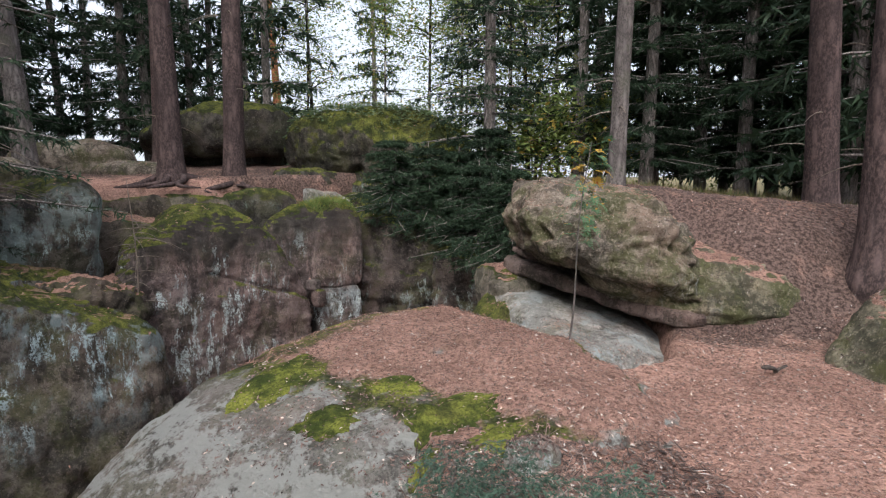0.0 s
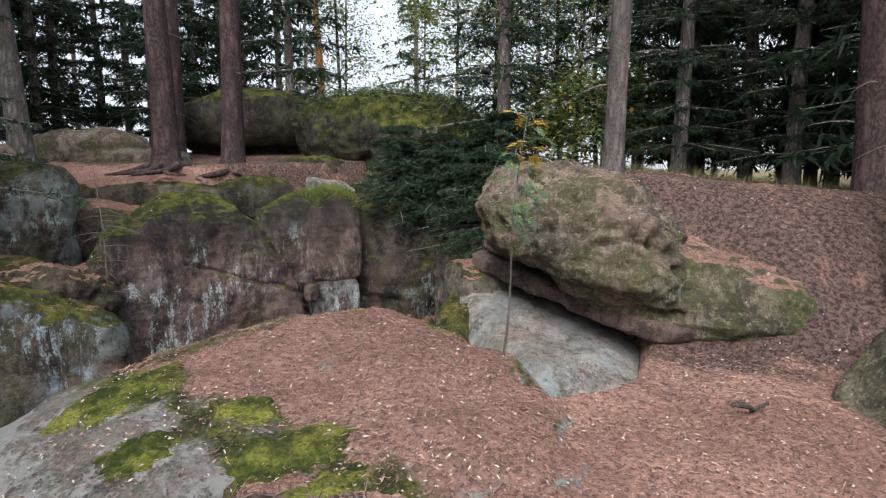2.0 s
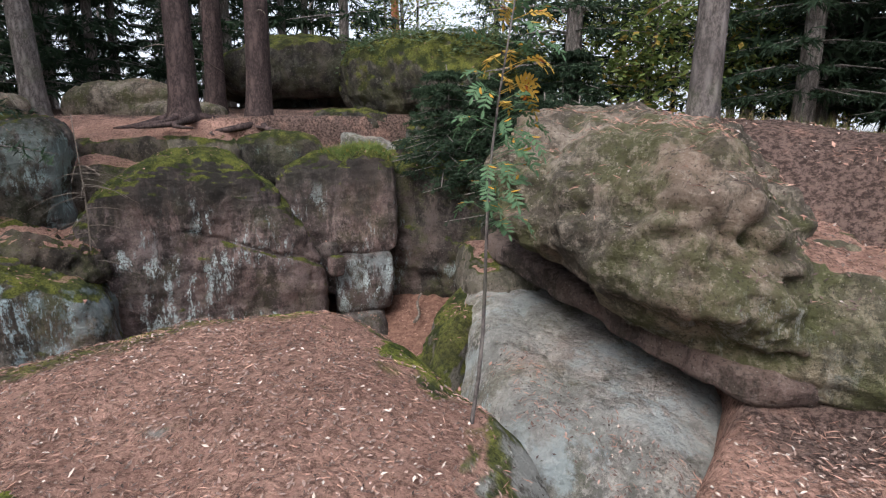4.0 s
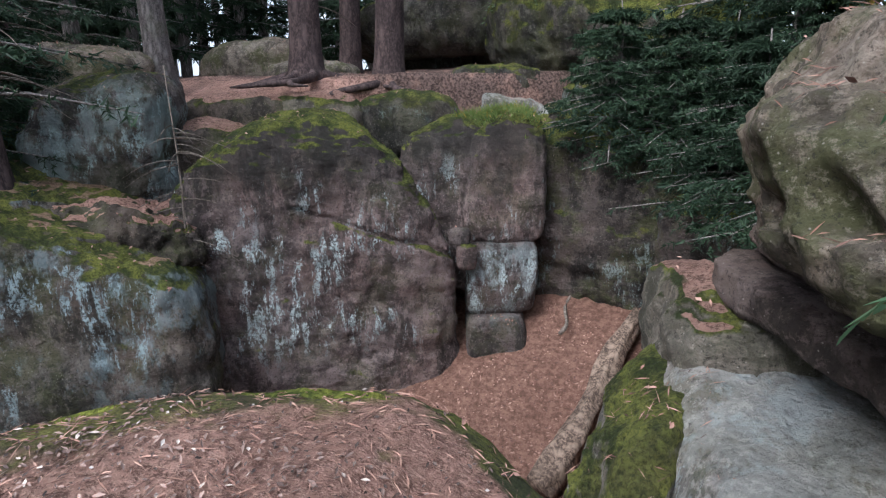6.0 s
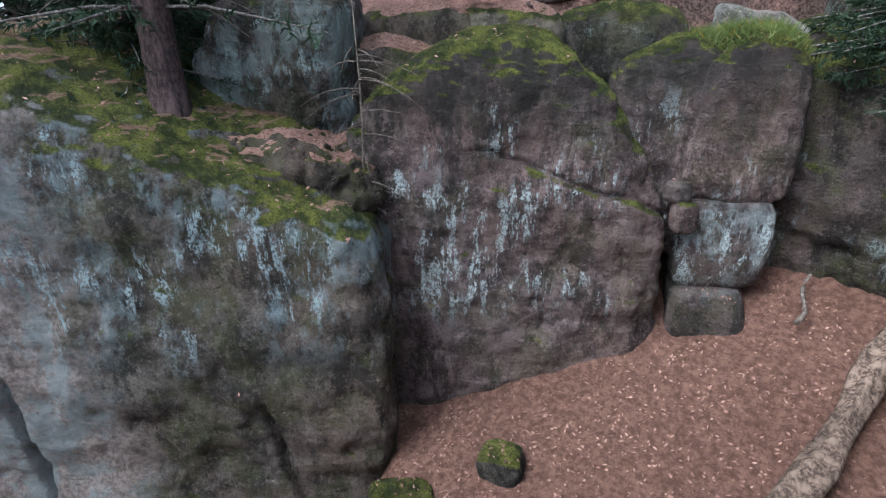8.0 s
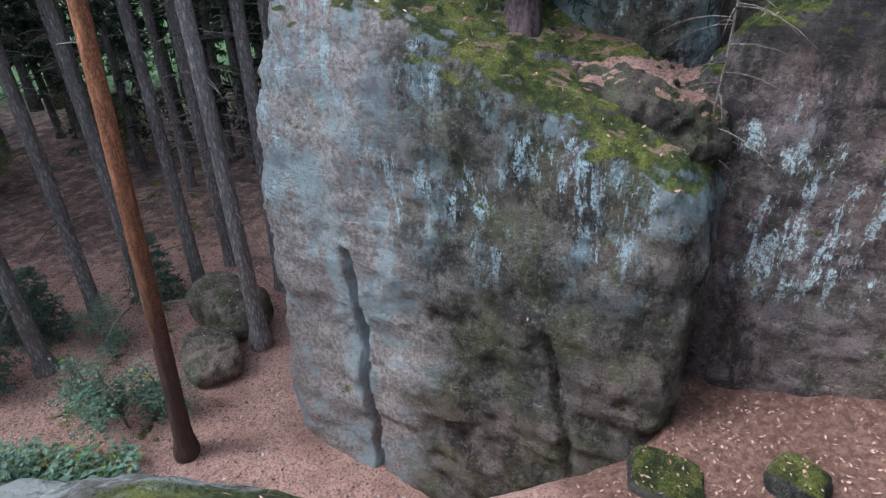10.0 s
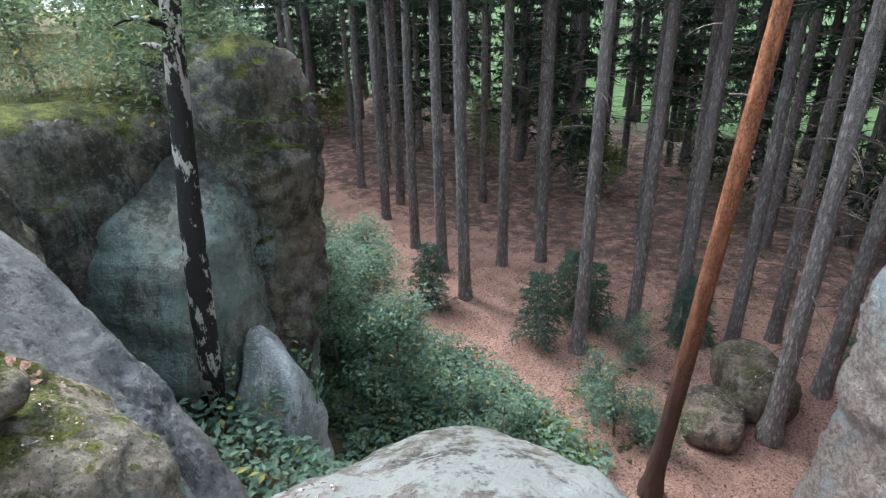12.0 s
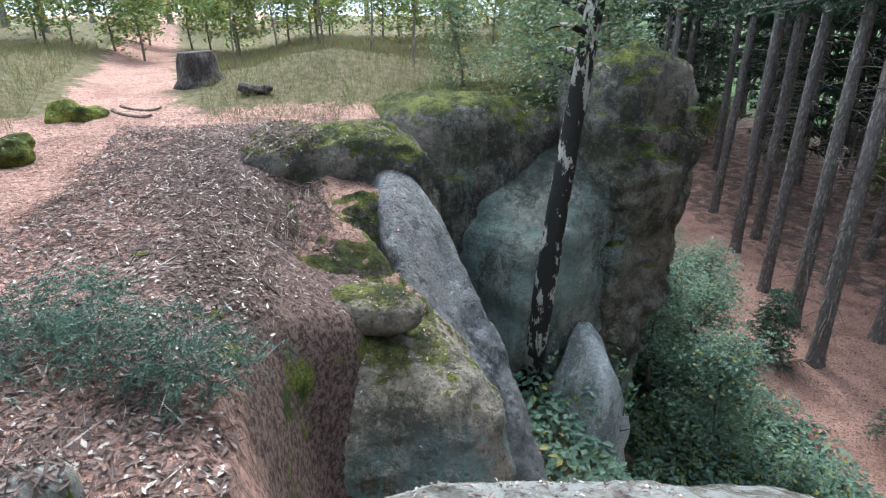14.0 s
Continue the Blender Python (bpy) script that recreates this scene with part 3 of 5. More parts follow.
def depth_in(poly, x, y):
    """Signed distance to the polygon, positive inside."""
    best, inside = np.full(x.shape, 1e9), np.zeros(x.shape, bool)
    for (ax, ay), (bx, by) in zip(poly, np.roll(poly, -1, 0)):
        ex, ey = bx - ax, by - ay
        t = np.clip(((x - ax) * ex + (y - ay) * ey) / (ex * ex + ey * ey), 0, 1)
        best = np.minimum(best, np.hypot(x - ax - t * ex, y - ay - t * ey))
        inside ^= ((ay > y) != (by > y)) & (x < ex * (y - ay) / (ey if ey else 1e-9) + ax)
    return np.where(inside, best, -best)


def smooth(a):
    a = np.clip(a, 0, 1)
    return a * a * (3 - 2 * a)


def heights(x, y):
    x, y = np.asarray(x, float), np.asarray(y, float)
    shift = 0.6 * smooth((4.5 - y) / 4) - 1.6 * smooth((y - 7.9) / 1.0)
    low = -5.65 + 2.35 * smooth((x + 5.35 - shift) / 1.75) + (0.2 * np.clip(y - 8, 0, 6) + 0.045 * np.clip(y - 8, 0, 6) ** 2) * smooth((x + 6) / 2.5)
    low = low + 0.25 * np.sin(x * 0.31 + 1) * np.sin(y * 0.27) * smooth((-7 - x) / 4) - 0.02 * np.clip(-14 - x, 0, 60)
    d = ((y - 5.72 + 0.35 * smooth((x - 2.7) / 0.9)) * 0.8 + 0.15) / 1.55
    east = -0.1 + (1.42 - 0.1 * np.clip(x - 2.8, 0, 6)) * smooth(d) * smooth((x - 1.4) / 1.2)
    east = east + 0.22 * smooth((-1.5 - y) / 4) + 0.3 * smooth((-4 - y) / 5) * smooth((0.5 - x) / 2) - 0.6 * smooth((0.35 - x) / 1.3) * smooth((y + 1.8) / 1.5) * smooth((3.6 - y) / 1.5)
    east = east + 0.4 * np.exp(-(((x + 1.3) / 1.8) ** 2) - ((y + 5.4) / 1.3) ** 2)
    east = east + 0.35 * smooth((x - 2.2) / 2) * smooth((1.5 - y) / 3)
    north = 0.75 + 0.75 * smooth((y - 9.2) / 2.6) + 0.3 * smooth((y - 13) / 4)
    ke, kn = smooth((depth_in(EAST, x, y) + 0.35) / 0.7), smooth((depth_in(NORTH, x, y) + 0.3) / 0.6)
    z = low + (east - low) * ke
    return z + (north - z) * kn * (1 - ke) + (np.maximum(z, north) - z) * kn * ke


def axis_steps(lo, hi, step, far):
    mid = list(np.arange(lo, hi + 1e-6, step))
    out, s = [], step
    a, b = lo, hi
    while b < far:
        s *= 1.22
        a, b = a - s, b + s
        out.append((a, b))
    return np.array([q[0] for q in out[::-1]] + mid + [q[1] for q in out])


def make_ground():
    xs, ys = axis_steps(-9, 6, 0.075, 420), axis_steps(-6, 16, 0.075, 420)
    x, y = np.meshgrid(xs, ys, indexing="ij")
    z = heights(x, y)
    p = np.stack([x, y, z * 0.3], -1).reshape(-1, 3)
    near = (np.abs(x) < 40) & (np.abs(y) < 40)
    rough = np.zeros(x.size)
    sel = near.ravel()
    rough[sel] = 0.05 * fbm(p[sel], 0.9, 3, 3) + 0.018 * fbm(p[sel], 5.0, 2, 8)
    z = z + rough.reshape(x.shape)
    i, j = np.meshgrid(np.arange(len(xs) - 1), np.arange(len(ys) - 1), indexing="ij")
    k = (i * len(ys) + j).ravel()
    me = mesh_of("ground", np.stack([x, y, z], -1).reshape(-1, 3), np.stack([k, k + len(ys), k + len(ys) + 1, k + 1], 1), GROUND)
    ke = depth_in(EAST, x, y)
    path = smooth(1 - np.abs(x - 1.3 + 0.25 * (y + 1)) / 1.2)
    zones = {
        "grass": np.maximum(0.9 * (z < -1.8) * smooth((-1.6 - x) / 0.3) * smooth((x + 8) / 2) * smooth((2.6 - y) / 0.6) * smooth((y + 8) / 2), np.maximum(smooth((-2.7 - y) / 1.3) * (ke > -0.5) * (1 - smooth(1 - np.abs(x - 1.5 + 0.12 * (y + 3)) / 1.3)), smooth((y - 11) / 3) * smooth((x - 2.2) / 2))),
        # tree shade on boulder slope and wood floor; real dark litter elsewhere
        "humus_shade": 0.8 * smooth((x - 1.9) / 0.8) * smooth((y - 4.2) / 1.6) * smooth((16 - y) / 3) + 0.75 * smooth((y - 10.5) / 1.5) * (z > 0) * smooth((0.5 - x) / 2) + 0.6 * smooth((-11.5 - x) / 4)  + smooth((1.5 - 0.2 * y - x) / 1.5) * smooth((3.9 - y) / 1.6) * (ke > -0.6) * smooth((y + 4) / 2.5),
        # where the gorge floor's shade is coloured in
        "gorge_shade": (z < -1.0) * smooth((y - 6.5) / 1.0) * smooth((x + 6.5) / 1.5) * smooth((15 - y) / 1.5),
        "mossy": smooth((0.3 - x) / 0.8) * smooth((y + 0.5) / 1) * smooth((3 - y) / 0.5) * 0.3 + 0.15 * smooth((0.0 - x) / 0.3) * smooth((y - 1.2) / 0.4) * smooth((3.2 - y) / 0.5) * (z < -0.2) * (z > -1.3) * (x > -1.6) + 0.03 * smooth((-9 - x) / 5),
        "meadow": smooth((-29 - x) / 4),
    }
    for name, value in zones.items():
        a = me.attributes.new(name, "FLOAT", "POINT")
        a.data.foreach_set("value", np.clip(value, 0, 1).ravel().astype(np.float32))
    tagged(new("ground", me), "forest floor covered with pinkish brown needle litter", "ground", kind="structure")


make_ground()

# ---------------- rocks ----------------
# the dome on which the walk ends
rock("dome_rock", "broad domed sandstone with lichen, moss and needle litter on top", (-0.45, 4.65, -2.2), (2.35, 1.9, 2.32), 0, ROCK_DOME, 7,
     [((-1.65, 5.45, -1), (-0.77, 0.64, 0.05)), ((-1.0, 3.0, -0.25), (-0.15, -0.7, 0.9)), ((-2.5, 4.1, -0.2), (-0.68, 0, 0.8)), ((1.02, 5.98, -0.4), (0.74, 0.66, 0.2))], 2, 0.045, 0.03, 0.07, 0.0)
# the large boulder, the bed under it and the slab
rock("large_boulder", "large rounded sandstone boulder with pits and olive algae", (1.9, 7.1, 0.62), (1.12, 1.55, 0.75), -6, ROCK_BIG, 4.6,
     [((2.39, 5.95, 0.12), (-0.32, -0.04, -1)), ((1.2, 6.0, 0.9), (-0.7, -0.7, 0.1)), ((2.62, 6.2, 1.0), (0.8, -0.2, 0.5)), ((1.05, 6.3, 1.2), (-0.45, -0.5, 0.8))], 5, 0.026, 0.075, 0.12, 0.11, pits=0.085,
     dents=[((2.36, 5.80, 0.75), 0.08, 0.24), ((1.5, 5.95, 1.12), 0.1, 0.06), ((1.25, 6.2, 0.95), 0.1, 0.08), ((1.95, 5.75, 0.72), 0.12, 0.06), ((1.35, 6.05, 0.8), 0.07, 0.07), ((1.75, 5.8, 1.0), 0.09, 0.06)], grain=0.01)
rock("boulder_flank", "low green tinged shoulder of the large boulder", (3.0, 6.75, 0.24), (1.35, 1.25, 0.75), -8, ROCK_FLANK, 4.5,
     [((2.39, 5.95, -0.05), (-0.3, -0.1, -1)), ((2.75, 6.2, 0.76), (0.30, -0.1, 1)), ((4.15, 5.9, 0.3), (0.9, -0.5, 0.4)), ((2.7, 5.72, 0.4), (0.08, -1, 0.5))], 42, 0.034, 0.05, 0.08, 0.08, pits=0.05, grain=0.012)
rock("bed_rock", "thin brown weathered sandstone bed under the large boulder", (2.2, 7.06, 0.19), (1.25, 0.92, 0.10), -42, ROCK_BED, 7, [], 11, 0.03, 0.04, 0.06, 0.06, tilt=(0, 9))
rock("bed_rock", "broken thin layer of brown sandstone", (2.2, 7.33, 0.34), (1.15, 0.95, 0.06), -40, ROCK_BED, 7, [], 12, 0.03, 0.04, 0.05, 0.04, tilt=(0, 12))
rock("slab_rock", "pale grey blue sandstone slab with lichen and a streaked flank", (1.5, 6.75, -1.8), (1.15, 1.75, 2.0), -6, ROCK_SLAB, 9,
     [((1.07, 7.06, 0.19), (0.10, -0.14, 1)), ((0.90, 6.2, -0.1), (-0.93, -0.34, 0.16)), ((1.45, 5.25, -0.1), (-0.2, -0.85, 0.5)), ((2.0, 5.3, -0.1), (0.7, -0.3, 0.8))], 7, 0.036, 0.035, 0.06, 0.02,
     [((1.3, 6.2, 0.05), (0.35, 0.9, 0.1), 0.03, 0.05, -1, 1), ((1.5, 5.9, 0.0), (0.85, 0.4, 0.1), 0.025, 0.04, -0.45, 1), ((1.15, 6.6, 0.1), (0.6, -0.7, 0.1), 0.025, 0.04, -1, 1)], grain=0.008)
rock("half_buried_rock", "half buried pale sloping sandstone beside the path", (4.2, 4.55, -0.1), (0.98, 0.6, 0.72), 12, ROCK_FLANK, 5, [((3.35, 4.35, 0.0), (-0.72, -0.2, 0.68)), ((4.1, 4.05, 0.25), (0, -0.8, 0.6))], 8, 0.04, 0.04, 0.07, 0.04, pits=0.02)
rock("mossy_flank", "thick moss on the flank of the slab", (0.62, 6.85, -0.95), (0.32, 0.8, 1.0), -14, ROCK_MOSSFLANK, 4, [((0.38, 6.7, -0.3), (-0.9, -0.3, 0.4))], 44, 0.035, 0.07, 0.10, 0.0, grain=0.02)
rock("knoll_rock", "mossy knoll topped with needle litter", (0.86, 7.4, -0.05), (0.36, 0.5, 0.42), 20, ROCK_KNOLL, 3, [], 41, 0.035, 0.05, 0.07, 0.0, grain=0.012)
# the gorge
rock("cliff_block", "tall rock face with pale streaks and a mossy top", (-6.64, 7.26, -2.6), (2.55, 1.4, 4.1), 46, ROCK_LEFT, 11,
     [((-4.7, 7.45, -0.3), (0.52, 0.12, 1)), ((-7.65, 4.9, -0.8), (-0.8, -0.6, 0.22)), ((-7.2, 5.1, 1.0), (-0.5, -0.5, 0.8))], 3, 0.045, 0.05, 0.10, 0.035,
     [((-6.48, 5.6, -3), (0.74, 0.66, 0.05), 0.06, 0.34, -7, -2.0), ((-4.6, 7.2, -3), (0.77, 0.64, 0.22), 0.07, 0.1, -7, -2.4)], pits=0.03, grain=0.014)
rock("litter_shelf", "broken mossy shelf of the cliff top under needle litter", (-5.35, 8.15, -0.35), (0.95, 0.55, 0.42), 40, ROCK_SHELF, 4, [((-4.9, 8.2, 0.0), (0.45, 0.1, 1))], 71, 0.035, 0.10, 0.14, 0.0, grain=0.03)
rock("upper_block", "block with pale streaks resting on the cliff top", (-6.2, 8.72, 0.5), (0.85, 0.8, 0.92), 38, ROCK_UPPER, 4.2, [((-5.6, 8.2, -0.1), (0.4, -0.5, -0.5)), ((-6.3, 8.0, 1.1), (-0.3, -0.5, 0.7))], 4, 0.036, 0.05, 0.12, 0.03, pits=0.02, grain=0.012)
rock("main_wall_block", "massive rounded wall block with moss on top", (-4.40, 10.30, -1.6), (1.83, 1.05, 2.66), 46, ROCK_WALL, 9,
     [((-4.95, 9.0, 0.45), (-0.95, -0.5, 1)), ((-5.0, 8.75, -1.4), (-1, -0.3, -0.2)), ((-2.60, 10.57, -0.24), (0.64, 0.66, 0.62)), ((-3.75, 9.35, 0.95), (0.5, -0.55, 1.0))], 6, 0.032, 0.04, 0.08, 0.035,
     [((-3.46, 9.81, -0.34), (0.24, 0.25, 0.94), 0.045, 0.06, -1.0, -0.1)], pits=0.02, grain=0.012)
rock("gully_block", "dark slanting rock in the cleft behind the wall", (-3.08, 11.58, -0.3), (0.62, 0.45, 1.2), 25, ROCK_WALL, 6, [((-3.3, 11.0, 0.66), (-0.5, -0.4, 0.8))], 61, 0.036, 0.05, 0.08, 0.03, grain=0.012)
rock("gully_stone", "small stone caught in the cleft", (-2.52, 10.98, -0.62), (0.14, 0.12, 0.11), 30, ROCK_CUBE, 4, [], 62, 0.03, 0.02, 0.03, 0.0)
rock("gully_stone", "wedge shaped stone caught in the cleft", (-2.42, 11.0, -0.88), (0.13, 0.12, 0.18), 50, ROCK_WALL, 4, [], 63, 0.03, 0.02, 0.03, 0.0)
rock("moss_capped_block", "block with a moss cap above a split cube", (-2.36, 11.93, 0.1), (0.55, 0.55, 0.92), 30, ROCK_WALL, 7, [((-2.5, 11.35, 0.75), (-0.6, -0.5, 0.8)), ((-1.75, 11.7, 0.75), (0.6, 0.0, 0.7))], 9, 0.032, 0.035, 0.05, 0.02, grain=0.012)
rock("split_cube", "squarish rock with a pale lichen band", (-2.31, 11.78, -1.27), (0.49, 0.5, 0.53), 30, ROCK_CUBE, 8, [((-1.6, 11.6, -1.6), (0.6, -0.4, -0.6))], 10, 0.03, 0.025, 0.035, 0.0, grain=0.01)
rock("wedge_stone", "small stone wedged under the cube", (-2.24, 11.52, -2.06), (0.42, 0.45, 0.33), 30, ROCK_CUBE, 6, [((-1.75, 11.3, -1.9), (0.7, 0, 0.5))], 12, 0.035, 0.02, 0.04, 0.0)
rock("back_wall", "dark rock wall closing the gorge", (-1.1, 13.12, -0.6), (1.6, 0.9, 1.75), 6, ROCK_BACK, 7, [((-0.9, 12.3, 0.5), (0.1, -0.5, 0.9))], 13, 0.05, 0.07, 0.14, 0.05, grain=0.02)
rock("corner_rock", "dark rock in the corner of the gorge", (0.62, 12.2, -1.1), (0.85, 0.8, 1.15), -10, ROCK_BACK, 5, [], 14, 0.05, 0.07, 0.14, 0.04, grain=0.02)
rock("step_rock", "low mossy rock at the roots", (-3.7, 11.6, 0.75), (0.75, 0.4, 0.45), 30, ROCK_MOSSY, 2.8, [], 15, 0.06, 0.04, 0.06, 0.0)
rock("step_rock", "low mossy rock at the roots", (-4.75, 10.85, 0.78), (0.7, 0.45, 0.42), 20, ROCK_KNOLL, 2.8, [], 16, 0.06, 0.04, 0.06, 0.0)
rock("step_rock", "dark mossy rock in the gap below the roots", (-5.5, 9.85, 0.2), (0.75, 0.55, 0.62), 35, ROCK_SHELF, 3, [], 45, 0.06, 0.05, 0.08, 0.0)
rock("step_rock", "dark mossy rock in the gap below the roots", (-5.7, 10.35, 0.7), (0.85, 0.5, 0.5), 20, ROCK_SHELF, 2.8, [], 46, 0.06, 0.05, 0.08, 0.0)
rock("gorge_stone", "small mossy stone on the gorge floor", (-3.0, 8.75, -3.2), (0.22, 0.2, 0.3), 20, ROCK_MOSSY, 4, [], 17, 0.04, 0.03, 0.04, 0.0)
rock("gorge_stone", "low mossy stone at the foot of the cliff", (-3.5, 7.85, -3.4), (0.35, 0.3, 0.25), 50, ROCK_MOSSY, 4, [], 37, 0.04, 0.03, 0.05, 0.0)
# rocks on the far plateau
rock("undercut_rock", "dark rock under the mossy mound", (-0.9, 13.85, 0.95), (1.7, 0.55, 0.75), 8, ROCK_MOSSY, 4, [((-1.8, 13.4, 1.0), (-0.4, -0.8, 0.3))], 73, 0.06, 0.08, 0.12, 0.06, grain=0.02)
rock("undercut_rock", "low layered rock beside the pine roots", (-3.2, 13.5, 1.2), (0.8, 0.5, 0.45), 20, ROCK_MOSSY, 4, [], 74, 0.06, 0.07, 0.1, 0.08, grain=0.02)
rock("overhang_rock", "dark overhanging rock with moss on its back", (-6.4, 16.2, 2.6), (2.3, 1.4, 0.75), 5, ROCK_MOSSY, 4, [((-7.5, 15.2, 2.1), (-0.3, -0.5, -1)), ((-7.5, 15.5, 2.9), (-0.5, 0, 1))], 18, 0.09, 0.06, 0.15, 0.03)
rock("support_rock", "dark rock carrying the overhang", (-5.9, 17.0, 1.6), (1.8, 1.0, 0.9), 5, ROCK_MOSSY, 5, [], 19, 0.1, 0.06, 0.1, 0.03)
rock("mossy_mound_rock", "large mossy mound shaped rock", (-1.75, 14.7, 1.95), (2.35, 1.35, 1.12), -4, ROCK_MOUND, 2.6, [((-3.5, 13.9, 1.6), (-0.3, -0.6, -0.8))], 20, 0.07, 0.1, 0.18, 0.0)
rock("ledge_rock", "pale ledge under the mossy rock", (-2.45, 13.4, 0.82), (0.9, 0.55, 0.22), 24, ROCK_SLAB, 5, [], 21, 0.05, 0.06, 0.08, 0.06, tilt=(0, 14))
rock("plateau_boulder", "flat rounded boulder with olive moss", (-8.6, 13.6, 1.7), (1.3, 0.8, 0.55), 15, ROCK_BIG, 3, [], 22, 0.08, 0.05, 0.08, 0.03)
rock("plateau_boulder", "flat rounded boulder with olive moss", (-6.9, 13.2, 1.5), (0.95, 0.6, 0.3), 0, ROCK_BIG, 3, [], 23, 0.08, 0.04, 0.06, 0.03)
rock("plateau_boulder", "pale layered boulder behind the cliff top", (-8.0, 9.5, 1.2), (0.9, 0.75, 0.7), 20, ROCK_BIG, 3, [], 24, 0.07, 0.05, 0.08, 0.08)
# the southern cliff
rock("knobbly_rock", "rounded brown rock with a mossy back", (-0.68, 0.95, -2.5), (1.1, 1.1, 1.88), 4, ROCK_KNOB, 6, [((-1.05, 0.95, -0.86), (-0.5, 0.06, 1)), ((-1.0, 1.62, -1.2), (0.05, 1, 0.25))], 25, 0.036, 0.04, 0.08, 0.03,
     [((-1.1, 1.2, -1.0), (0.3, 0.9, 0.3), 0.04, 0.05, -1.6, -0.6)], grain=0.012)
rock("knob_stone", "oval knob half clad in bright moss", (-0.84, 1.0, -0.72), (0.36, 0.2, 0.15), -20, ROCK_KNOB, 2.3, [], 26, 0.02, 0.015, 0.03, 0.0)
rock("grey_slab", "smooth dark grey sloping slab", (-1.78, -0.1, -2.7), (0.62, 1.3, 2.5), 0, ROCK_GREY, 9, [((-1.8, 0.1, -1.2), (-0.6, 0.58, 0.63)), ((-2.2, 0.1, -1.5), (-0.93, -0.35, 0.1))], 27, 0.04, 0.03, 0.06, 0.02, grain=0.012)
rock("mossy_ledge", "narrow moss clad ledge beside the grey slab", (-0.98, 0.0, -2.1), (0.75, 0.85, 1.9), 0, ROCK_KNOLL, 6, [((-1.35, 0.15, -0.80), (-0.6, 0.55, 0.65)), ((-1.48, 0.4, -1.1), (-0.85, -0.53, 0.25))], 38, 0.036, 0.06, 0.08, 0.0, grain=0.02)
rock("nose_rock", "blocky rock with a bright moss top", (-1.0, -1.55, -0.58), (1.0, 0.62, 0.68), -6, ROCK_SOUTH, 5, [((-1.9, -1.2, 0.0), (-0.6, 0.1, 0.6))], 28, 0.036, 0.06, 0.09, 0.02, grain=0.016)
rock("moss_step", "rounded mossy step below the blocky rock", (-1.0, -0.78, -0.85), (0.5, 0.42, 0.5), 20, ROCK_KNOLL, 3.5, [], 43, 0.036, 0.06, 0.09, 0.0, grain=0.02)
rock("dark_cliff", "dark damp cliff with a thick moss cap", (-3.1, -3.2, -2.2), (1.7, 1.15, 2.4), 14, ROCK_SOUTH, 6, [], 29, 0.06, 0.05, 0.12, 0.03)
rock("outer_cliff", "tall pitted cliff corner", (-4.75, -2.25, -2.3), (0.85, 1.05, 2.95), 10, ROCK_SOUTH, 5, [((-5.45, -1.7, -1.5), (-1, 0.3, -0.18))], 30, 0.045, 0.09, 0.22, 0.07, pits=0.05)
rock("buttress_rock", "greenish buttress bulging from the cliff", (-3.75, -2.1, -2.75), (1.3, 0.95, 2.35), 22, ROCK_CYAN, 8, [((-3.9, -1.3, -0.75), (0.45, 0.5, 0.8)), ((-3.4, -1.2, -3.5), (0.3, 0.7, -0.6))], 31, 0.05, 0.035, 0.1, 0.04)
rock("pale_pillar", "pale pointed pillar at the cliff foot", (-3.68, -0.55, -3.8), (0.52, 0.42, 1.55), 20, ROCK_PALE, 7, [((-3.42, -0.3, -3.2), (0.85, 0.3, 0.28)), ((-3.95, -0.3, -2.9), (-0.8, 0.3, 0.4))], 32, 0.045, 0.03, 0.06, 0.0)
for x, y, z, r, a in ((1.96, -3.44, 0.05, 0.3, 10), (2.15, -1.75, 0.0, 0.26, 60)):
    rock("moss_hummock", "low hummock clad in moss beside the path", (x, y, z), (r, r * 0.8, r * 0.55), a, MOSS_PAD, 2.3, [], int(a) + 60, 0.022, 0.085, 0.1, 0.0)
for x, y, z, r, a in ((0.12, 1.2, -0.2, 0.13, 80), (0.5, 1.0, -0.12, 0.08, 20), (0.15, 1.85, -0.2, 0.13, 40), (0.05, 2.2, -0.26, 0.18, 70), (0.15, 0.5, -0.2, 0.1, 15)):
    rock("moss_cushion", "bright moss cushion in the litter", (x, y, z), (r, r * 0.6, r * 0.3), a, MOSS_PAD, 2.2, [], int(a) + 80, 0.012, 0.04, 0.06, 0.0)
# boulders in the valley wood
rock("wood_boulder", "olive tinged boulder on the forest floor", (-9.6, 3.1, -5.5), (0.72, 0.5, 0.3), 10, ROCK_BIG, 3.2, [], 33, 0.07, 0.04, 0.06, 0.0)
rock("wood_boulder", "olive tinged boulder on the forest floor", (-10.9, 3.4, -5.4), (0.9, 0.6, 0.55), 40, ROCK_BIG, 2.8, [], 34, 0.07, 0.04, 0.06, 0.0)
for x, y, r in ((0.5, 3.05, 0.16),):
    rock("path_stone", "small pale stone in the litter", (x, y, -0.08), (r, r * 0.7, r * 0.6), x * 70, ROCK_SLAB, 3, [], int(x * 10) + 50, 0.03, 0.015, 0.02, 0.0)

# ---------------- trees ----------------


def ground_z(x, y):
    return float(heights(np.array([x]), np.array([y]))[0])


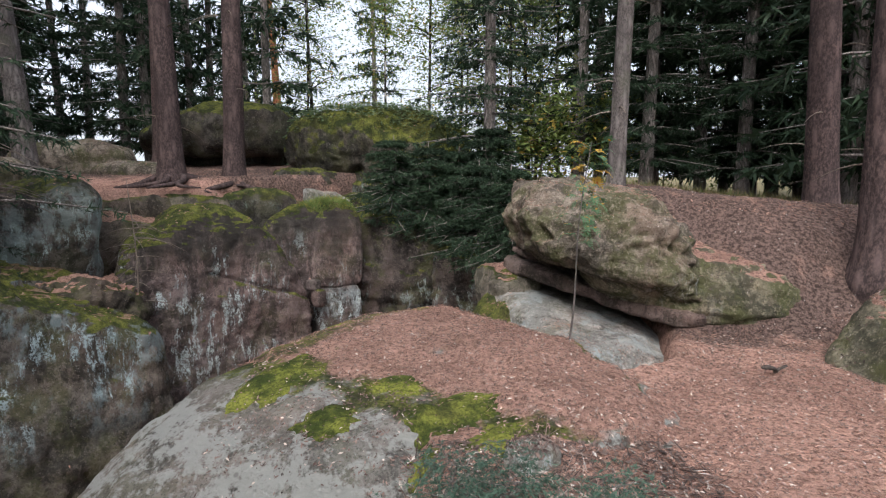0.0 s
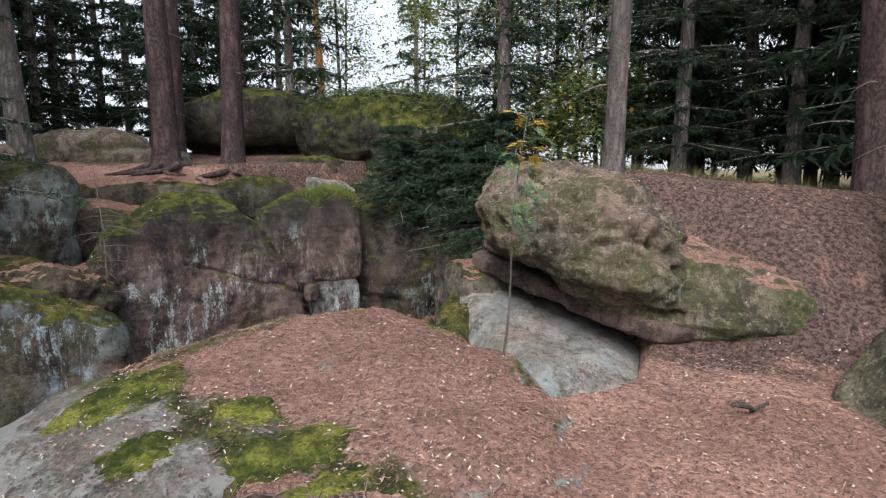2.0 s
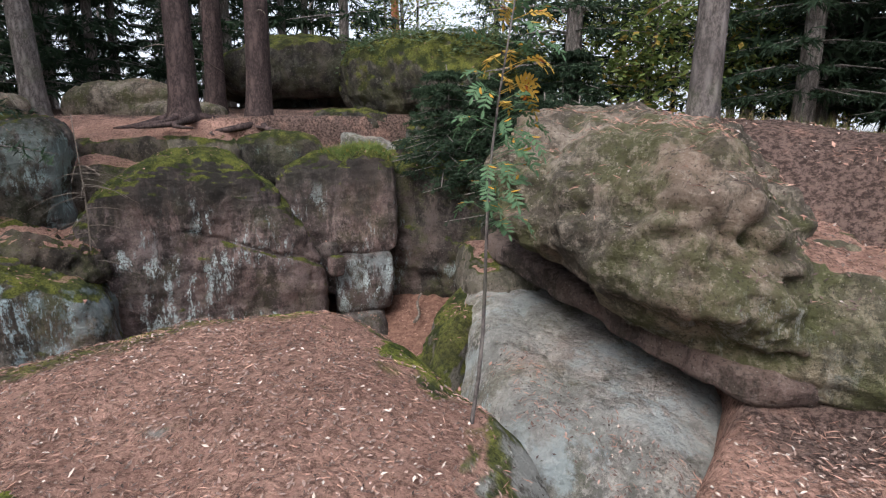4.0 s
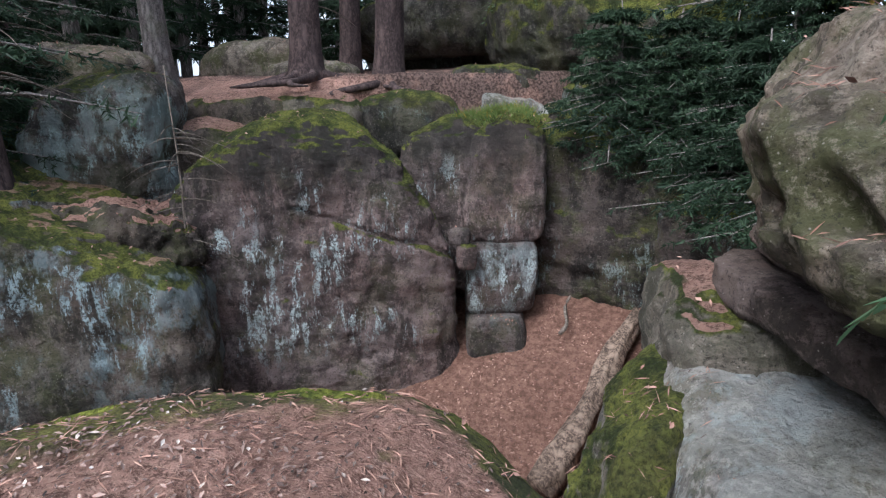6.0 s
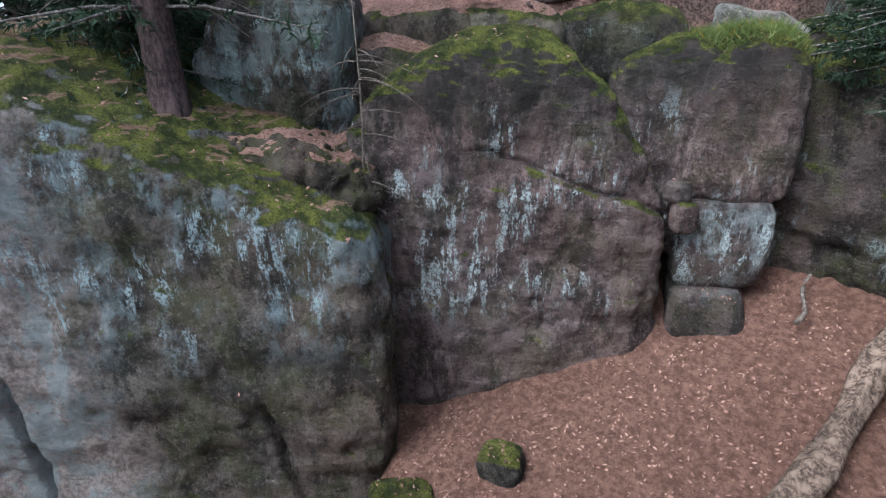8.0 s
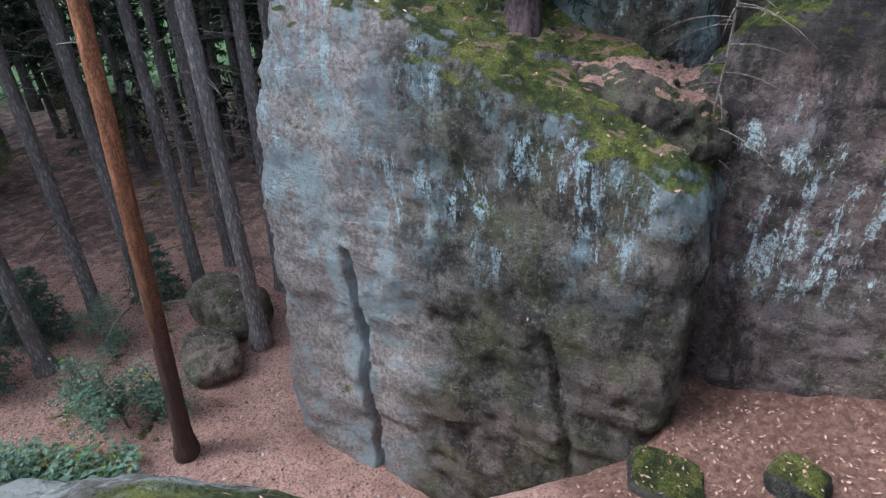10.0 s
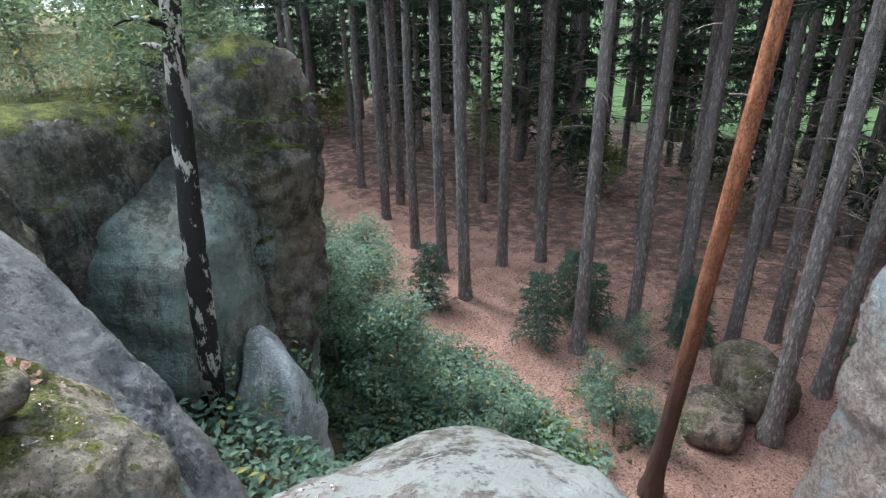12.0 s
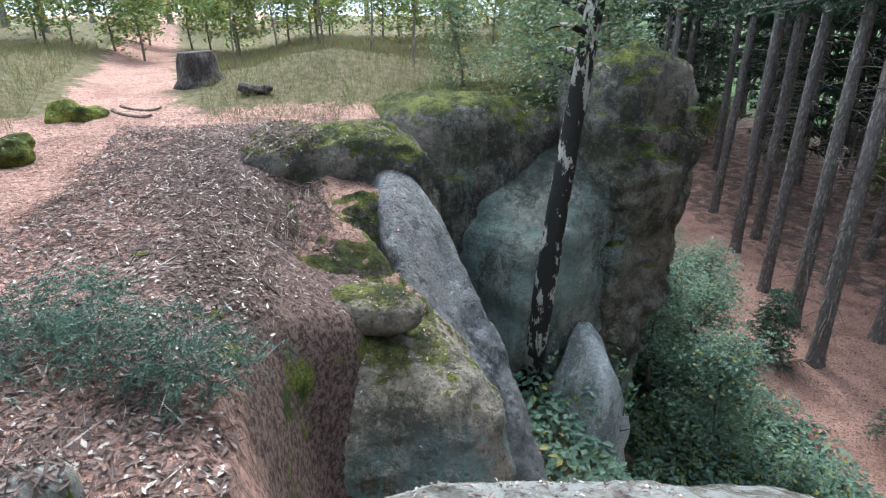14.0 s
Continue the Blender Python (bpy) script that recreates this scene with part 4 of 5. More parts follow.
def conifer(name, label, x, y, z, height, r, bark, lean=(0, 0), roots=0, low=6.0, reach=2.2, whorls=16, per=5, twigs=20, flare=0.5, twig_n=12, blade_n=9, blade=0.11, droop=0.35, needles=None):
    t = thing(name, label, "tree", (x, y, z), name.replace("_", " ") + "s")
    part("trunk", trunk_mesh(height, r, bark, lean, roots=roots, flare=flare), t)
    if twigs:
        part("twigwork", mesh_of("twigwork", *dead_twigs(min(low + 1, height), r, twigs), DEAD_WOOD), t, "bare grey twigs", "stuff")
    (nv, nf), (wv, wf) = spruce_crown(height, low, reach, whorls, per, twig_n, blade_n, droop, blade)
    for v in (nv, wv):
        s = v[:, 2] / height
        v[:, 0] += lean[0] * s
        v[:, 1] += lean[1] * s
    part("crown", mesh_of("crown", nv, nf, needles or NEEDLES, False), t, "dark green needles", "stuff")
    part("limbwork", mesh_of("limbwork", wv, wf, BARK_SPRUCE), t, "", "stuff")
    return t


def turned(x, y, z, a, s=1.0):
    return pose(x, y, z, 0, 0, a)


conifer("pine_tree", "tall pine with dark reddish bark and spreading roots", -5.25, 11.25, 1.35, 15, 0.23, BARK_PINE, (-0.5, 0.2), 10, 7.0, 2.4, 12, 4, 14)
conifer("pine_tree", "tall pine with dark reddish bark and spreading roots", -4.34, 12.05, 1.25, 16, 0.22, BARK_PINE, (0.25, 0.0), 11, 7.5, 2.4, 12, 4, 10)
conifer("pine_tree", "dark pine behind the rooted pair", -6.9, 14.3, 1.5, 15, 0.22, BARK_PINE, (0.2, 0.0), 0, 6.5, 2.4, 12, 4, 10)
conifer("pine_tree", "pine with flaking pale bark", -7.4, 10.35, 1.3, 15, 0.19, BARK_GREY, (-1.2, 0.2), 0, 6.0, 2.4, 12, 4, 10)
conifer("pine_tree", "dark pine in the shade of the cliff top", -8.2, 8.6, 0.4, 13, 0.13, BARK_PINE, (-0.3, 0.2), 0, 2.0, 1.8, 16, 5, 14)
conifer("pine_tree", "slim pine far behind the rocks", -8.9, 32.0, 1.8, 17, 0.25, BARK_RED, (-0.6, 0), 0, 10, 2.6, 10, 4, 6)
conifer("grey_spruce", "spruce with grey lichened bark behind the boulder", 2.38, 8.0, 1.1, 16, 0.12, BARK_GREY, (0.1, 0), 4, 3.6, 2.2, 16, 5, 16)
conifer("spruce_tree", "thick dark spruce at the path", 5.68, 8.65, 0.8, 17, 0.23, BARK_PINE, (-1.2, 0), 0, 4.5, 2.6, 14, 5, 14)
conifer("spruce_tree", "thick dark spruce at the path", 4.55, 5.95, 0.4, 17, 0.2, BARK_PINE, (-0.6, 0), 0, 4.5, 2.4, 14, 5, 14)
conifer("spruce_tree", "spruce rooted on the mossy cliff top", -5.95, 7.3, 0.15, 12, 0.16, BARK_PINE, (-0.6, 0.2), 0, 0.8, 1.5, 24, 6, 20)

full = conifer("spruce_tree", "dense dark green spruce with hanging branches", 1.0, 13.0, 0.9, 12, 0.15, BARK_SPRUCE, (0, 0), 0, 0.7, 1.75, 32, 7, 0, 0.4, 14, 11, 0.13)
for x, y, a, g in ((4.4, 12.6, 40, 0), (6.3, 12.2, 100, 0), (8.2, 11.5, 200, 0), (5.6, 15.5, 300, 0), (9.8, 14, 75, 0), (11, 9, 150, 0),
                   (-9.5, 17.5, 120, 0), (-12.0, 16.0, 10, 0), (-10.5, 10.8, 190, 0.2), (-13.5, 12.5, 290, 0)):
    copy_thing(full, turned(x, y, ground_z(x, y) - 0.1, a))
far = conifer("spruce_tree", "dark spruce at the back of the wood", -3.5, 30, 1.6, 14, 0.15, BARK_SPRUCE, (0, 0), 0, 1.2, 2.3, 19, 5, 0, 0.4, 9, 6, 0.32)
ring = np.random.default_rng(5)
for x, y in ((7.4, 10.6), (8.8, 12.8), (6.0, 13.5), (10.5, 11.0), (12, 9.8), (13, 13), (8, 15), (3.3, 14.2), (7.0, 9.3), (9.5, 8.6), (5, 13.9), (7.5, 13.2), (9, 14.6), (11, 13.6), (8.2, 17), (11.5, 17), (6.5, 18), (13.5, 15.5), (4.6, 17.2), (14, 11.5)):
    copy_thing(far, turned(x, y, ground_z(x, y) - 0.8, ring.uniform(0, 360)))
for i in range(32):
    a = radians(-75 + 170 * (i + ring.uniform(0, 0.9)) / 32)
    d = ring.uniform(19, 40)
    x, y = 1 + d * math.sin(a), 5 + d * math.cos(a)
    if not -20 < math.degrees(a) < 12 or d > 36:
        copy_thing(far, turned(x, y, ground_z(x, y) - 0.2, ring.uniform(0, 360)))
for i in range(18):
    a, d = radians(-68 + 52 * (i + ring.uniform(0, 0.9)) / 18), ring.uniform(15.5, 24)
    x, y = d * math.sin(a), 3 + d * math.cos(a)
    if abs(math.degrees(a) + 14) > 5:
        copy_thing(far, turned(x, y, ground_z(x, y) - 0.9, ring.uniform(0, 360)))
for i in range(18):
    x, y = -16 + 34 * (i + ring.uniform(0, 0.9)) / 18, ring.uniform(-34, -18)
    copy_thing(far, turned(x, y, ground_z(x, y) - 0.2, ring.uniform(0, 360)))
small = conifer("young_spruce", "young spruce leaning over the gorge", -0.3, 12.75, 0.2, 2.0, 0.03, BARK_SPRUCE, (0, 0), 0, 0.1, 1.3, 14, 7, 0, 0.2, 18, 16, 0.08)
for x, y, z, a in ((0.7, 11.7, -0.2, 70), (-1.1, 12.7, 0.35, 160), (1.3, 10.8, -0.3, 250), (0.35, 12.5, 0.1, 20), (1.0, 12.6, 0.6, 310), (-6.9, 7.4, 0.1, 45), (-7.6, 8.2, 0.3, 120)):
    copy_thing(small, turned(x, y, z, a))


def broadleaf(name, label, x, y, z, height, r, bark, leaf, lean=(0, 0), low=1.5, spread=1.6, n=5000, size=0.07, limbs=14, category="tree", flat=0.3, sides=10):
    """A stem with limbs and a crown of separate leaves in uneven clumps."""
    t = thing(name, label, category, (x, y, z), name.replace("_", " ") + "s")
    s = np.linspace(0, 1, 12)
    stem = np.stack([lean[0] * s + 0.06 * np.sin(5 * s), lean[1] * s + 0.06 * np.sin(4 * s + 1) - 0.05, s * height - 0.15], 1)
    wood, tips = [tube(stem, r * (1 - 0.8 * s) + 0.004, sides, 0.03)], []
    for k in range(limbs):
        f = rng.uniform(low / height, 0.98)
        root = np.array([np.interp(f, s, stem[:, i]) for i in range(3)])
        a, L = rng.uniform(0, 6.28), spread * rng.uniform(0.4, 1.0) * (1.15 - 0.6 * f)
        u = np.linspace(0, 1, 6)
        line = root + np.stack([math.cos(a) * L * u, math.sin(a) * L * u, L * (0.55 * u - 0.45 * u**2)], 1)
        wood.append(tube(line, (r * 0.3) * (1 - u) + 0.004, 4))
        tips += [line[i] for i in (2, 3, 4, 5)]
    tips = np.array(tips)
    at = tips[rng.integers(0, len(tips), n)] + rng.normal(0, 0.17 * spread, (n, 3)) * np.array((1, 1, 0.8))
    part("stem", mesh_of("stem", *merge(wood), bark), t)
    v, f = leaves(at, size * rng.uniform(0.6, 1.3, n), flat)
    part("crown", mesh_of("crown", v, f, leaf, False), t)
    return t


broadleaf("birch_tree", "birch with cracked black and white bark at the cliff", -3.1, -1.0, -3.05, 9.0, 0.14, BARK_BIRCH, LEAF_BIRCH, (-0.5, 0.9), 3.6, 1.5, 9000, 0.055, 26, sides=14)
light = broadleaf("birch_tree", "slender bright green birch in the clearing", 0.5, 21, 1.4, 9, 0.07, BARK_BIRCH, LEAF_LIGHT, (0.3, 0), 0.8, 2.4, 6500, 0.10, 36)
for x, y, a in ((3.5, 22, 60), (-2.5, 27, 150), (6.5, 21, 200), (1.8, 16.5, 300), (9, 22, 10), (-6, 26, 90), (4, 28, 45), (13, 20, 130), (-4.5, 20.5, 250), (-0.6, 18.5, 30), (2.6, 17.5, 190), (0.9, 24, 80), (3.8, 19, 140)):
    copy_thing(light, turned(x, y, ground_z(x, y) - 0.1, a))
shrub = broadleaf("shrub", "leafy shrub with bluish green leaves", -6.2, -2.6, -4.9, 2.4, 0.03, DEAD_WOOD, LEAF_BUSH, (0.1, 0.1), 0.3, 1.05, 4200, 0.065, 18, "shrub", 0.6, 6)
for x, y, a in ((-6.6, -1.4, 40), (-7.4, -3.2, 100), (-6.9, -4.4, 160), (-7.9, -5.2, 220), (-6.6, -5.6, 20), (-8.6, -6.6, 70), (-6.2, -3.6, 190), (-8.4, -4.0, 250)):
    copy_thing(shrub, turned(x, y, ground_z(x, y) - 0.1, a))
bush = broadleaf("sapling_bush", "low bushy sapling beside the forest path", -8.3, 1.9, -5.5, 1.3, 0.02, DEAD_WOOD, LEAF_BUSH, (0.05, 0), 0.3, 0.6, 1300, 0.055, 12, "shrub", 0.7, 6)
for x, y, a in ((-8.6, 2.4, 80), (-7.3, 0.3, 130), (-7.0, -0.3, 190), (-8.9, 1.4, 20), (-10.6, 1.2, 260), (-6.6, 0.8, 310)):
    copy_thing(bush, turned(x, y, ground_z(x, y) - 0.05, a))
tall = broadleaf("clearing_bush", "yellow green bush at the clearing", -1.5, -9.5, 0.4, 2.6, 0.03, DEAD_WOOD, LEAF_LIGHT, (0, 0), 0.3, 1.2, 1700, 0.105, 20, "shrub", 0.3, 6)
for x, y, a in ((0.3, -11, 50), (2.4, -10.5, 120), (-3.4, -8.5, 190), (-5.5, -9, 240), (4.4, -11, 300), (-7.5, -10, 20), (6.5, -9, 75), (-1.5, -13, 160), (1.2, -14, 330), (-4, -12.5, 10), (4, 13.8, 70), (7, 18.5, 20), (2.2, 12.8, 130), (9, 18, 280), (-8.5, -7, 111), (-6, -14, 30), (-9.5, -12, 80), (3, -15, 140), (6.5, -13.5, 200), (9, -12, 260), (-2.5, -16, 310), (8.5, -6, 15), (7.5, -3.5, 95), *((-20 - 7 * ((i * 0.618) % 1), -30 + 52 * i / 26, 61 * i) for i in range(26)), *((-9 + 1.35 * i, -11.5 - 1.7 * (i % 3), 47 * i) for i in range(14))):
    copy_thing(tall, turned(x, y, ground_z(x, y) - 0.1, a))
thin = broadleaf("thin_sapling", "thin bare stemmed sapling on the grassy mound", -1.3, -5.6, 0.5, 2.4, 0.018, DEAD_WOOD, LEAF_LIGHT, (0.1, 0), 0.8, 0.4, 260, 0.05, 9, "sapling", 0.3, 6)
for x, y, a in ((-0.5, -7, 90), (-2.1, -6.4, 180), (-2.6, -5.0, 240), (-3.4, -6.2, 30), (0.2, -6.6, 300)):
    copy_thing(thin, turned(x, y, ground_z(x, y) - 0.05, a))

low_bush = broadleaf("cliff_bush", "small leaved bush on the cliff top", -3.7, -3.1, 0.1, 1.5, 0.02, DEAD_WOOD, LEAF_BIRCH, (-0.2, 0.3), 0.2, 0.75, 2600, 0.05, 16, "shrub", 0.3, 6)
for x, y, z, a in ((-4.6, -2.7, 0.5, 70), (-3.0, -3.7, 0.1, 150), (-5.2, -3.2, 0.4, 220), (-4.1, -3.6, 0.2, 300)):
    copy_thing(low_bush, turned(x, y, z, a))

# the valley wood: straight spruces with bare lower trunks
wood_kinds = []
for k in range(3):
    wood_kinds.append(conifer("wood_spruce", "straight spruce with a bare lower trunk", (-9.98, -10.21, -10.39)[k], (3.94, 0.24, -2.87)[k], -5.6, 19, (0.15, 0.14, 0.15)[k], BARK_SPRUCE, ((0.2, 0.1), (-0.1, 0.2), (0.1, -0.2))[k], 0, 6.8, 2.3, 15, 5, 70, 0.45, 11, 8, 0.23))
spots = [(-11.18, -4.24), (-11.77, 0.75), (-11.88, 4.41), (-12.6, -3.3), (-11.93, -5.88), (-13.27, -8.39), (-12.34, 1.52), (-12.43, 2.66), (-15.21, -11.69), (-13.6, -2.67), (-13.13, 3.31)]
tries = np.random.default_rng(21)
while len(spots) < 86:
    q = (tries.uniform(-30, -12.8), tries.uniform(-30, 20))
    if min((q[0] - a) ** 2 + (q[1] - b) ** 2 for a, b in spots) > 1.5**2:
        spots.append(q)
for i, (x, y) in enumerate(spots):
    copy_thing(wood_kinds[i % 3], turned(x, y, ground_z(x, y) - 0.1, (i * 67) % 360))
edge_spots = []
while len(edge_spots) < 74:
    q = (tries.uniform(-37, -20), tries.uniform(-34, 26))
    if min([9.0] + [(q[0] - a) ** 2 + (q[1] - b) ** 2 for a, b in edge_spots]) > 2.2**2:
        edge_spots.append(q)
for i in range(14):
    edge_spots.append((-18.5 - 5.5 * ((i * 0.618) % 1), -27 + 44 * i / 14 + 0.8 * math.sin(i * 2.3)))
for i, (x, y) in enumerate(edge_spots):
    copy_thing(far, turned(x, y, ground_z(x, y) - 0.2 + 1.3 * (i % 3), (i * 83) % 360))
conifer("red_pine", "slim pine with bare orange upper bark", -7.47, 2.86, -5.55, 17, 0.125, BARK_PINE_TALL, (0.1, 1.3), 0, 9.0, 1.8, 10, 4, 14)
wood_small = conifer("young_spruce", "small dark spruce among the trunks", -9.84, -0.51, -5.6, 1.7, 0.025, BARK_SPRUCE, (0, 0), 0, 0.1, 0.6, 12, 6, 0, 0.2, 10, 10, 0.08, 0.2, NEEDLES_YOUNG)
for x, y, a in ((-12.0, 1.9, 40), (-11.4, -0.6, 100), (-11.2, 0.0, 200), (-13.5, 5.0, 20), (-9.6, -3.3, 150)):
    copy_thing(wood_small, turned(x, y, ground_z(x, y) - 0.1, a))

# ---------------- small things ----------------
def stump():
    t = thing("tree_stump", "old dark grey stump beside the path", "stump", (0.68, -5.1, ground_z(0.68, -5.1)))
    s = np.array((-0.1, 0.0, 0.12, 0.3, 0.42))
    v, f = tube(np.stack([0.05 * s, 0 * s, s], 1), np.array((0.46, 0.37, 0.29, 0.265, 0.25)), 44, 0.09)
    part("wood", mesh_of("wood", v, f, BARK_STUMP), t)


stump()


def log(name, label, a, b, r, mat):
    u = np.linspace(0, 1, 9)
    line = np.array(a) + (np.array(b) - np.array(a)) * u[:, None] + np.stack([0.05 * np.sin(6 * u), 0 * u, 0.03 * np.cos(5 * u)], 1)
    v, f = tube(line, r * (1 - 0.25 * u) * (1 + 0.15 * np.sin(11 * u)), 16, 0.16)
    ob = new(name, mesh_of(name, v - line[0], f, mat))
    ob.location = line[0]
    tagged(ob, label, "log")


log("fallen_log", "weathered grey log lying up the gorge floor", (-0.75, 9.4, -2.75), (-0.35, 11.9, -1.6), 0.15, ROTTEN)
log("broken_log", "short broken piece of orange rotten wood", (-0.3, 10.9, -2.02), (-0.02, 11.7, -1.72), 0.038, BARK_RED)
log("root_piece", "dark broken root lying by the stump", (0.05, -4.1, 0.2), (-0.3, -3.85, 0.24), 0.07, BARK_STUMP)
log("stick", "grey stick lying beside the path", (1.5, -3.1, 0.12), (1.05, -2.85, 0.1), 0.02, DEAD_WOOD)
log("stick", "grey stick lying beside the path", (1.45, -3.3, 0.13), (1.0, -3.25, 0.13), 0.016, DEAD_WOOD)
log("stick", "short dark stick on the path litter", (2.5, 4.35, -0.03), (2.75, 4.42, -0.02), 0.014, BARK_STUMP)
log("stick", "thin branch lying on the slope by the boulder", (4.0, 6.6, 0.5), (3.4, 6.5, 0.55), 0.02, BARK_STUMP)
log("stick", "pale stick lying on the gorge floor", (-1.25, 11.4, -1.9), (-1.3, 12.0, -1.55), 0.025, DEAD_WOOD)


def rowan():
    """A thin stem with feathered leaves: paired leaflets along a drooping stalk."""
    t = thing("rowan_sapling", "rowan sapling with green and yellow feathered leaves", "sapling", (1.12, 5.05, -0.17))
    s = np.linspace(0, 1, 11)
    stem = np.stack([0.02 * np.sin(7 * s) + 0.16 * s, 0.02 * np.sin(5 * s) + 0.05 * s, 1.95 * s], 1)
    part("stem", mesh_of("stem", *tube(stem, 0.008 * (1 - s) + 0.003, 7), BARK_GREY), t, "thin grey brown stem")
    for k in range(62):
        f = rng.uniform(0.52, 1.0)
        root = np.array([np.interp(f, s, stem[:, i]) for i in range(3)])
        a, L = rng.normal(0.2, 1.25), rng.uniform(0.10, 0.16)
        out, rise, fall = rng.uniform(0.02, 0.12), rng.uniform(0.2, 0.7), rng.uniform(0.4, 0.9)
        u = np.linspace(0, 1, 8)
        ahead, across = np.array((math.cos(a), math.sin(a), 0)), np.array((-math.sin(a), math.cos(a), 0))
        line = root + ahead * (out + L * (u - 0.25 * u**2))[:, None] + np.array((0, 0, 1)) * (0.4 * out + L * (rise * u - fall * u**2))[:, None]
        pieces = [tube(np.concatenate([root[None], line]), np.full(9, 0.0014), 3)]
        twist = rng.normal(0, 0.5)
        for i in range(1, 8):
            along = line[i] - line[i - 1]
            along = along / np.linalg.norm(along)
            up = np.cross(along, across)
            side = across * math.cos(twist) + up * math.sin(twist)
            for sg in ((-1, 1) if i < 7 else (0,)):
                w = side * sg * 0.85 + along * (0.5 if sg else 1.0) - np.array((0, 0, rng.uniform(0, 0.25)))
                w = w / np.linalg.norm(w)
                ll, q = 0.038 * rng.uniform(0.85, 1.1) * (1.05 - 0.3 * abs(u[i] - 0.5)), line[i]
                b = np.cross(w, np.cross(side, along) if sg else np.cross(along, side))
                b = b / (np.linalg.norm(b) + 1e-9) * ll * 0.17
                dip = np.cross(b, w) * 0.25
                pieces.append((np.array([q, q + w * ll * 0.25 + b * 0.85 + dip, q + w * ll * 0.65 + b + dip, q + w * ll, q + w * ll * 0.65 - b + dip, q + w * ll * 0.25 - b * 0.85 + dip, q + w * ll * 0.5]),
                               [(0, 1, 6), (1, 2, 6), (2, 3, 6), (3, 4, 6), (4, 5, 6), (5, 0, 6)]))
        part("leaf", mesh_of("leaf", *merge(pieces), LEAF_YELLOW if f > 0.78 and rng.uniform() < 0.35 else LEAF_ROWAN, False), t)


rowan()


def bare_sapling(x, y, z, h):
    t = thing("bare_sapling", "thin dead sapling with bare side twigs", "sapling", (x, y, z))
    s = np.linspace(0, 1, 8)
    stem = np.stack([0.05 * np.sin(4 * s), 0.03 * s, h * s], 1)
    part("stem", mesh_of("stem", *tube(stem, 0.014 * (1 - s) + 0.004, 5), DEAD_WOOD), t)
    for k in range(26):
        f, a, L = rng.uniform(0.05, 0.75), rng.uniform(0, 6.28), rng.uniform(0.25, 0.75)
        u = np.linspace(0, 1, 5)
        root = np.array([np.interp(f, s, stem[:, i]) for i in range(3)])
        v, q = tube(root + np.stack([math.cos(a) * L * u, math.sin(a) * L * u, L * (0.1 * u - 0.4 * u**2)], 1), 0.006 * (1 - u) + 0.002, 3)
        part("twig", mesh_of("twig", v, q, DEAD_WOOD), t)


bare_sapling(-4.6, 8.45, -0.75, 2.2)
seedling = conifer("spruce_seedling", "small bluish green spruce seedling in the litter", 0.55, 2.05, -0.15, 0.34, 0.01, BARK_SPRUCE, (0, 0), 0, 0.04, 0.22, 6, 5, 0, 0.2, 9, 16, 0.024, -0.2, NEEDLES_BLUE)
for x, y, a in ((0.72, 2.25, 80), (0.3, 2.45, 140), (0.05, 2.55, 200)):
    copy_thing(seedling, turned(x, y, ground_z(x, y) - 0.02, a))

# ---------------- litter, grass and tufts ----------------
from mathutils.bvhtree import BVHTree


def surface():
    """A tree of the ground's and rocks' faces, on which loose stuff falls."""
    verts, faces, base = [], [], 0
    for ob in scene.objects:
        if ob.type == "MESH" and (ob.name == "ground" or ob.get("category") == "rock"):
            n = len(ob.data.vertices)
            a = np.empty(n * 3)
            ob.data.vertices.foreach_get("co", a)
            verts.append(a.reshape(-1, 3) + np.array(ob.location))
            q = np.empty(len(ob.data.polygons) * 4, int)
            ob.data.polygons.foreach_get("vertices", q)
            faces.append(q.reshape(-1, 4) + base)
            base += n
    return BVHTree.FromPolygons(np.concatenate(verts).tolist(), np.concatenate(faces).tolist())


falls = surface()


def drop(n, x0, x1, y0, y1, top=3.0, steep=0.8, keep=None):
    at, nrm = [], []
    for x, y in zip(rng.uniform(x0, x1, n), rng.uniform(y0, y1, n)):
        hit = falls.ray_cast(Vector((x, y, top)), Vector((0, 0, -1)))
        if hit[0] is not None and hit[1].z > steep and (keep is None or keep(x, y, hit[0].z)):
            at.append(hit[0])
            nrm.append(hit[1])
    return np.array(at).reshape(-1, 3), np.array(nrm).reshape(-1, 3)


def chips(name, label, at, nrm, long, wide, mat=CHIPS):
    n = len(at)
    a = np.cross(nrm, rng.normal(size=(n, 3)))
    a /= np.linalg.norm(a, axis=1)[:, None] + 1e-9
    a += nrm * rng.normal(0, 0.25, n)[:, None]
    b = np.cross(nrm, a)
    L, W = (long * rng.uniform(0.4, 1.3, n))[:, None], (wide * rng.uniform(0.5, 1.3, n))[:, None]
    c = at + nrm * rng.uniform(0.004, 0.014, n)[:, None]
    v = np.stack([c - a * L / 2, c + b * W / 2 + nrm * 0.004, c + a * L / 2, c - b * W / 2], 1).reshape(-1, 3)
    k = 4 * np.arange(n)[:, None]
    tagged(new(name, mesh_of(name, v, np.concatenate([k + np.array((0, 1, 2)), k + np.array((0, 2, 3))]), mat, False)), label, "litter", kind="stuff")


chips("bark_chips", "loose bark chips and crumbs over the path", *drop(38000, -1.5, 4.5, -3.5, 5.7, 3, 0.8), 0.03, 0.011)
chips("fallen_needles", "thin fallen needles and straws over the litter", *drop(36000, -2.2, 4.8, -2.5, 7.0, 3, 0.8, lambda x, y, z: 0.55 * x + y > 3.7 or x > 0.6), 0.06, 0.003, STRAWS)
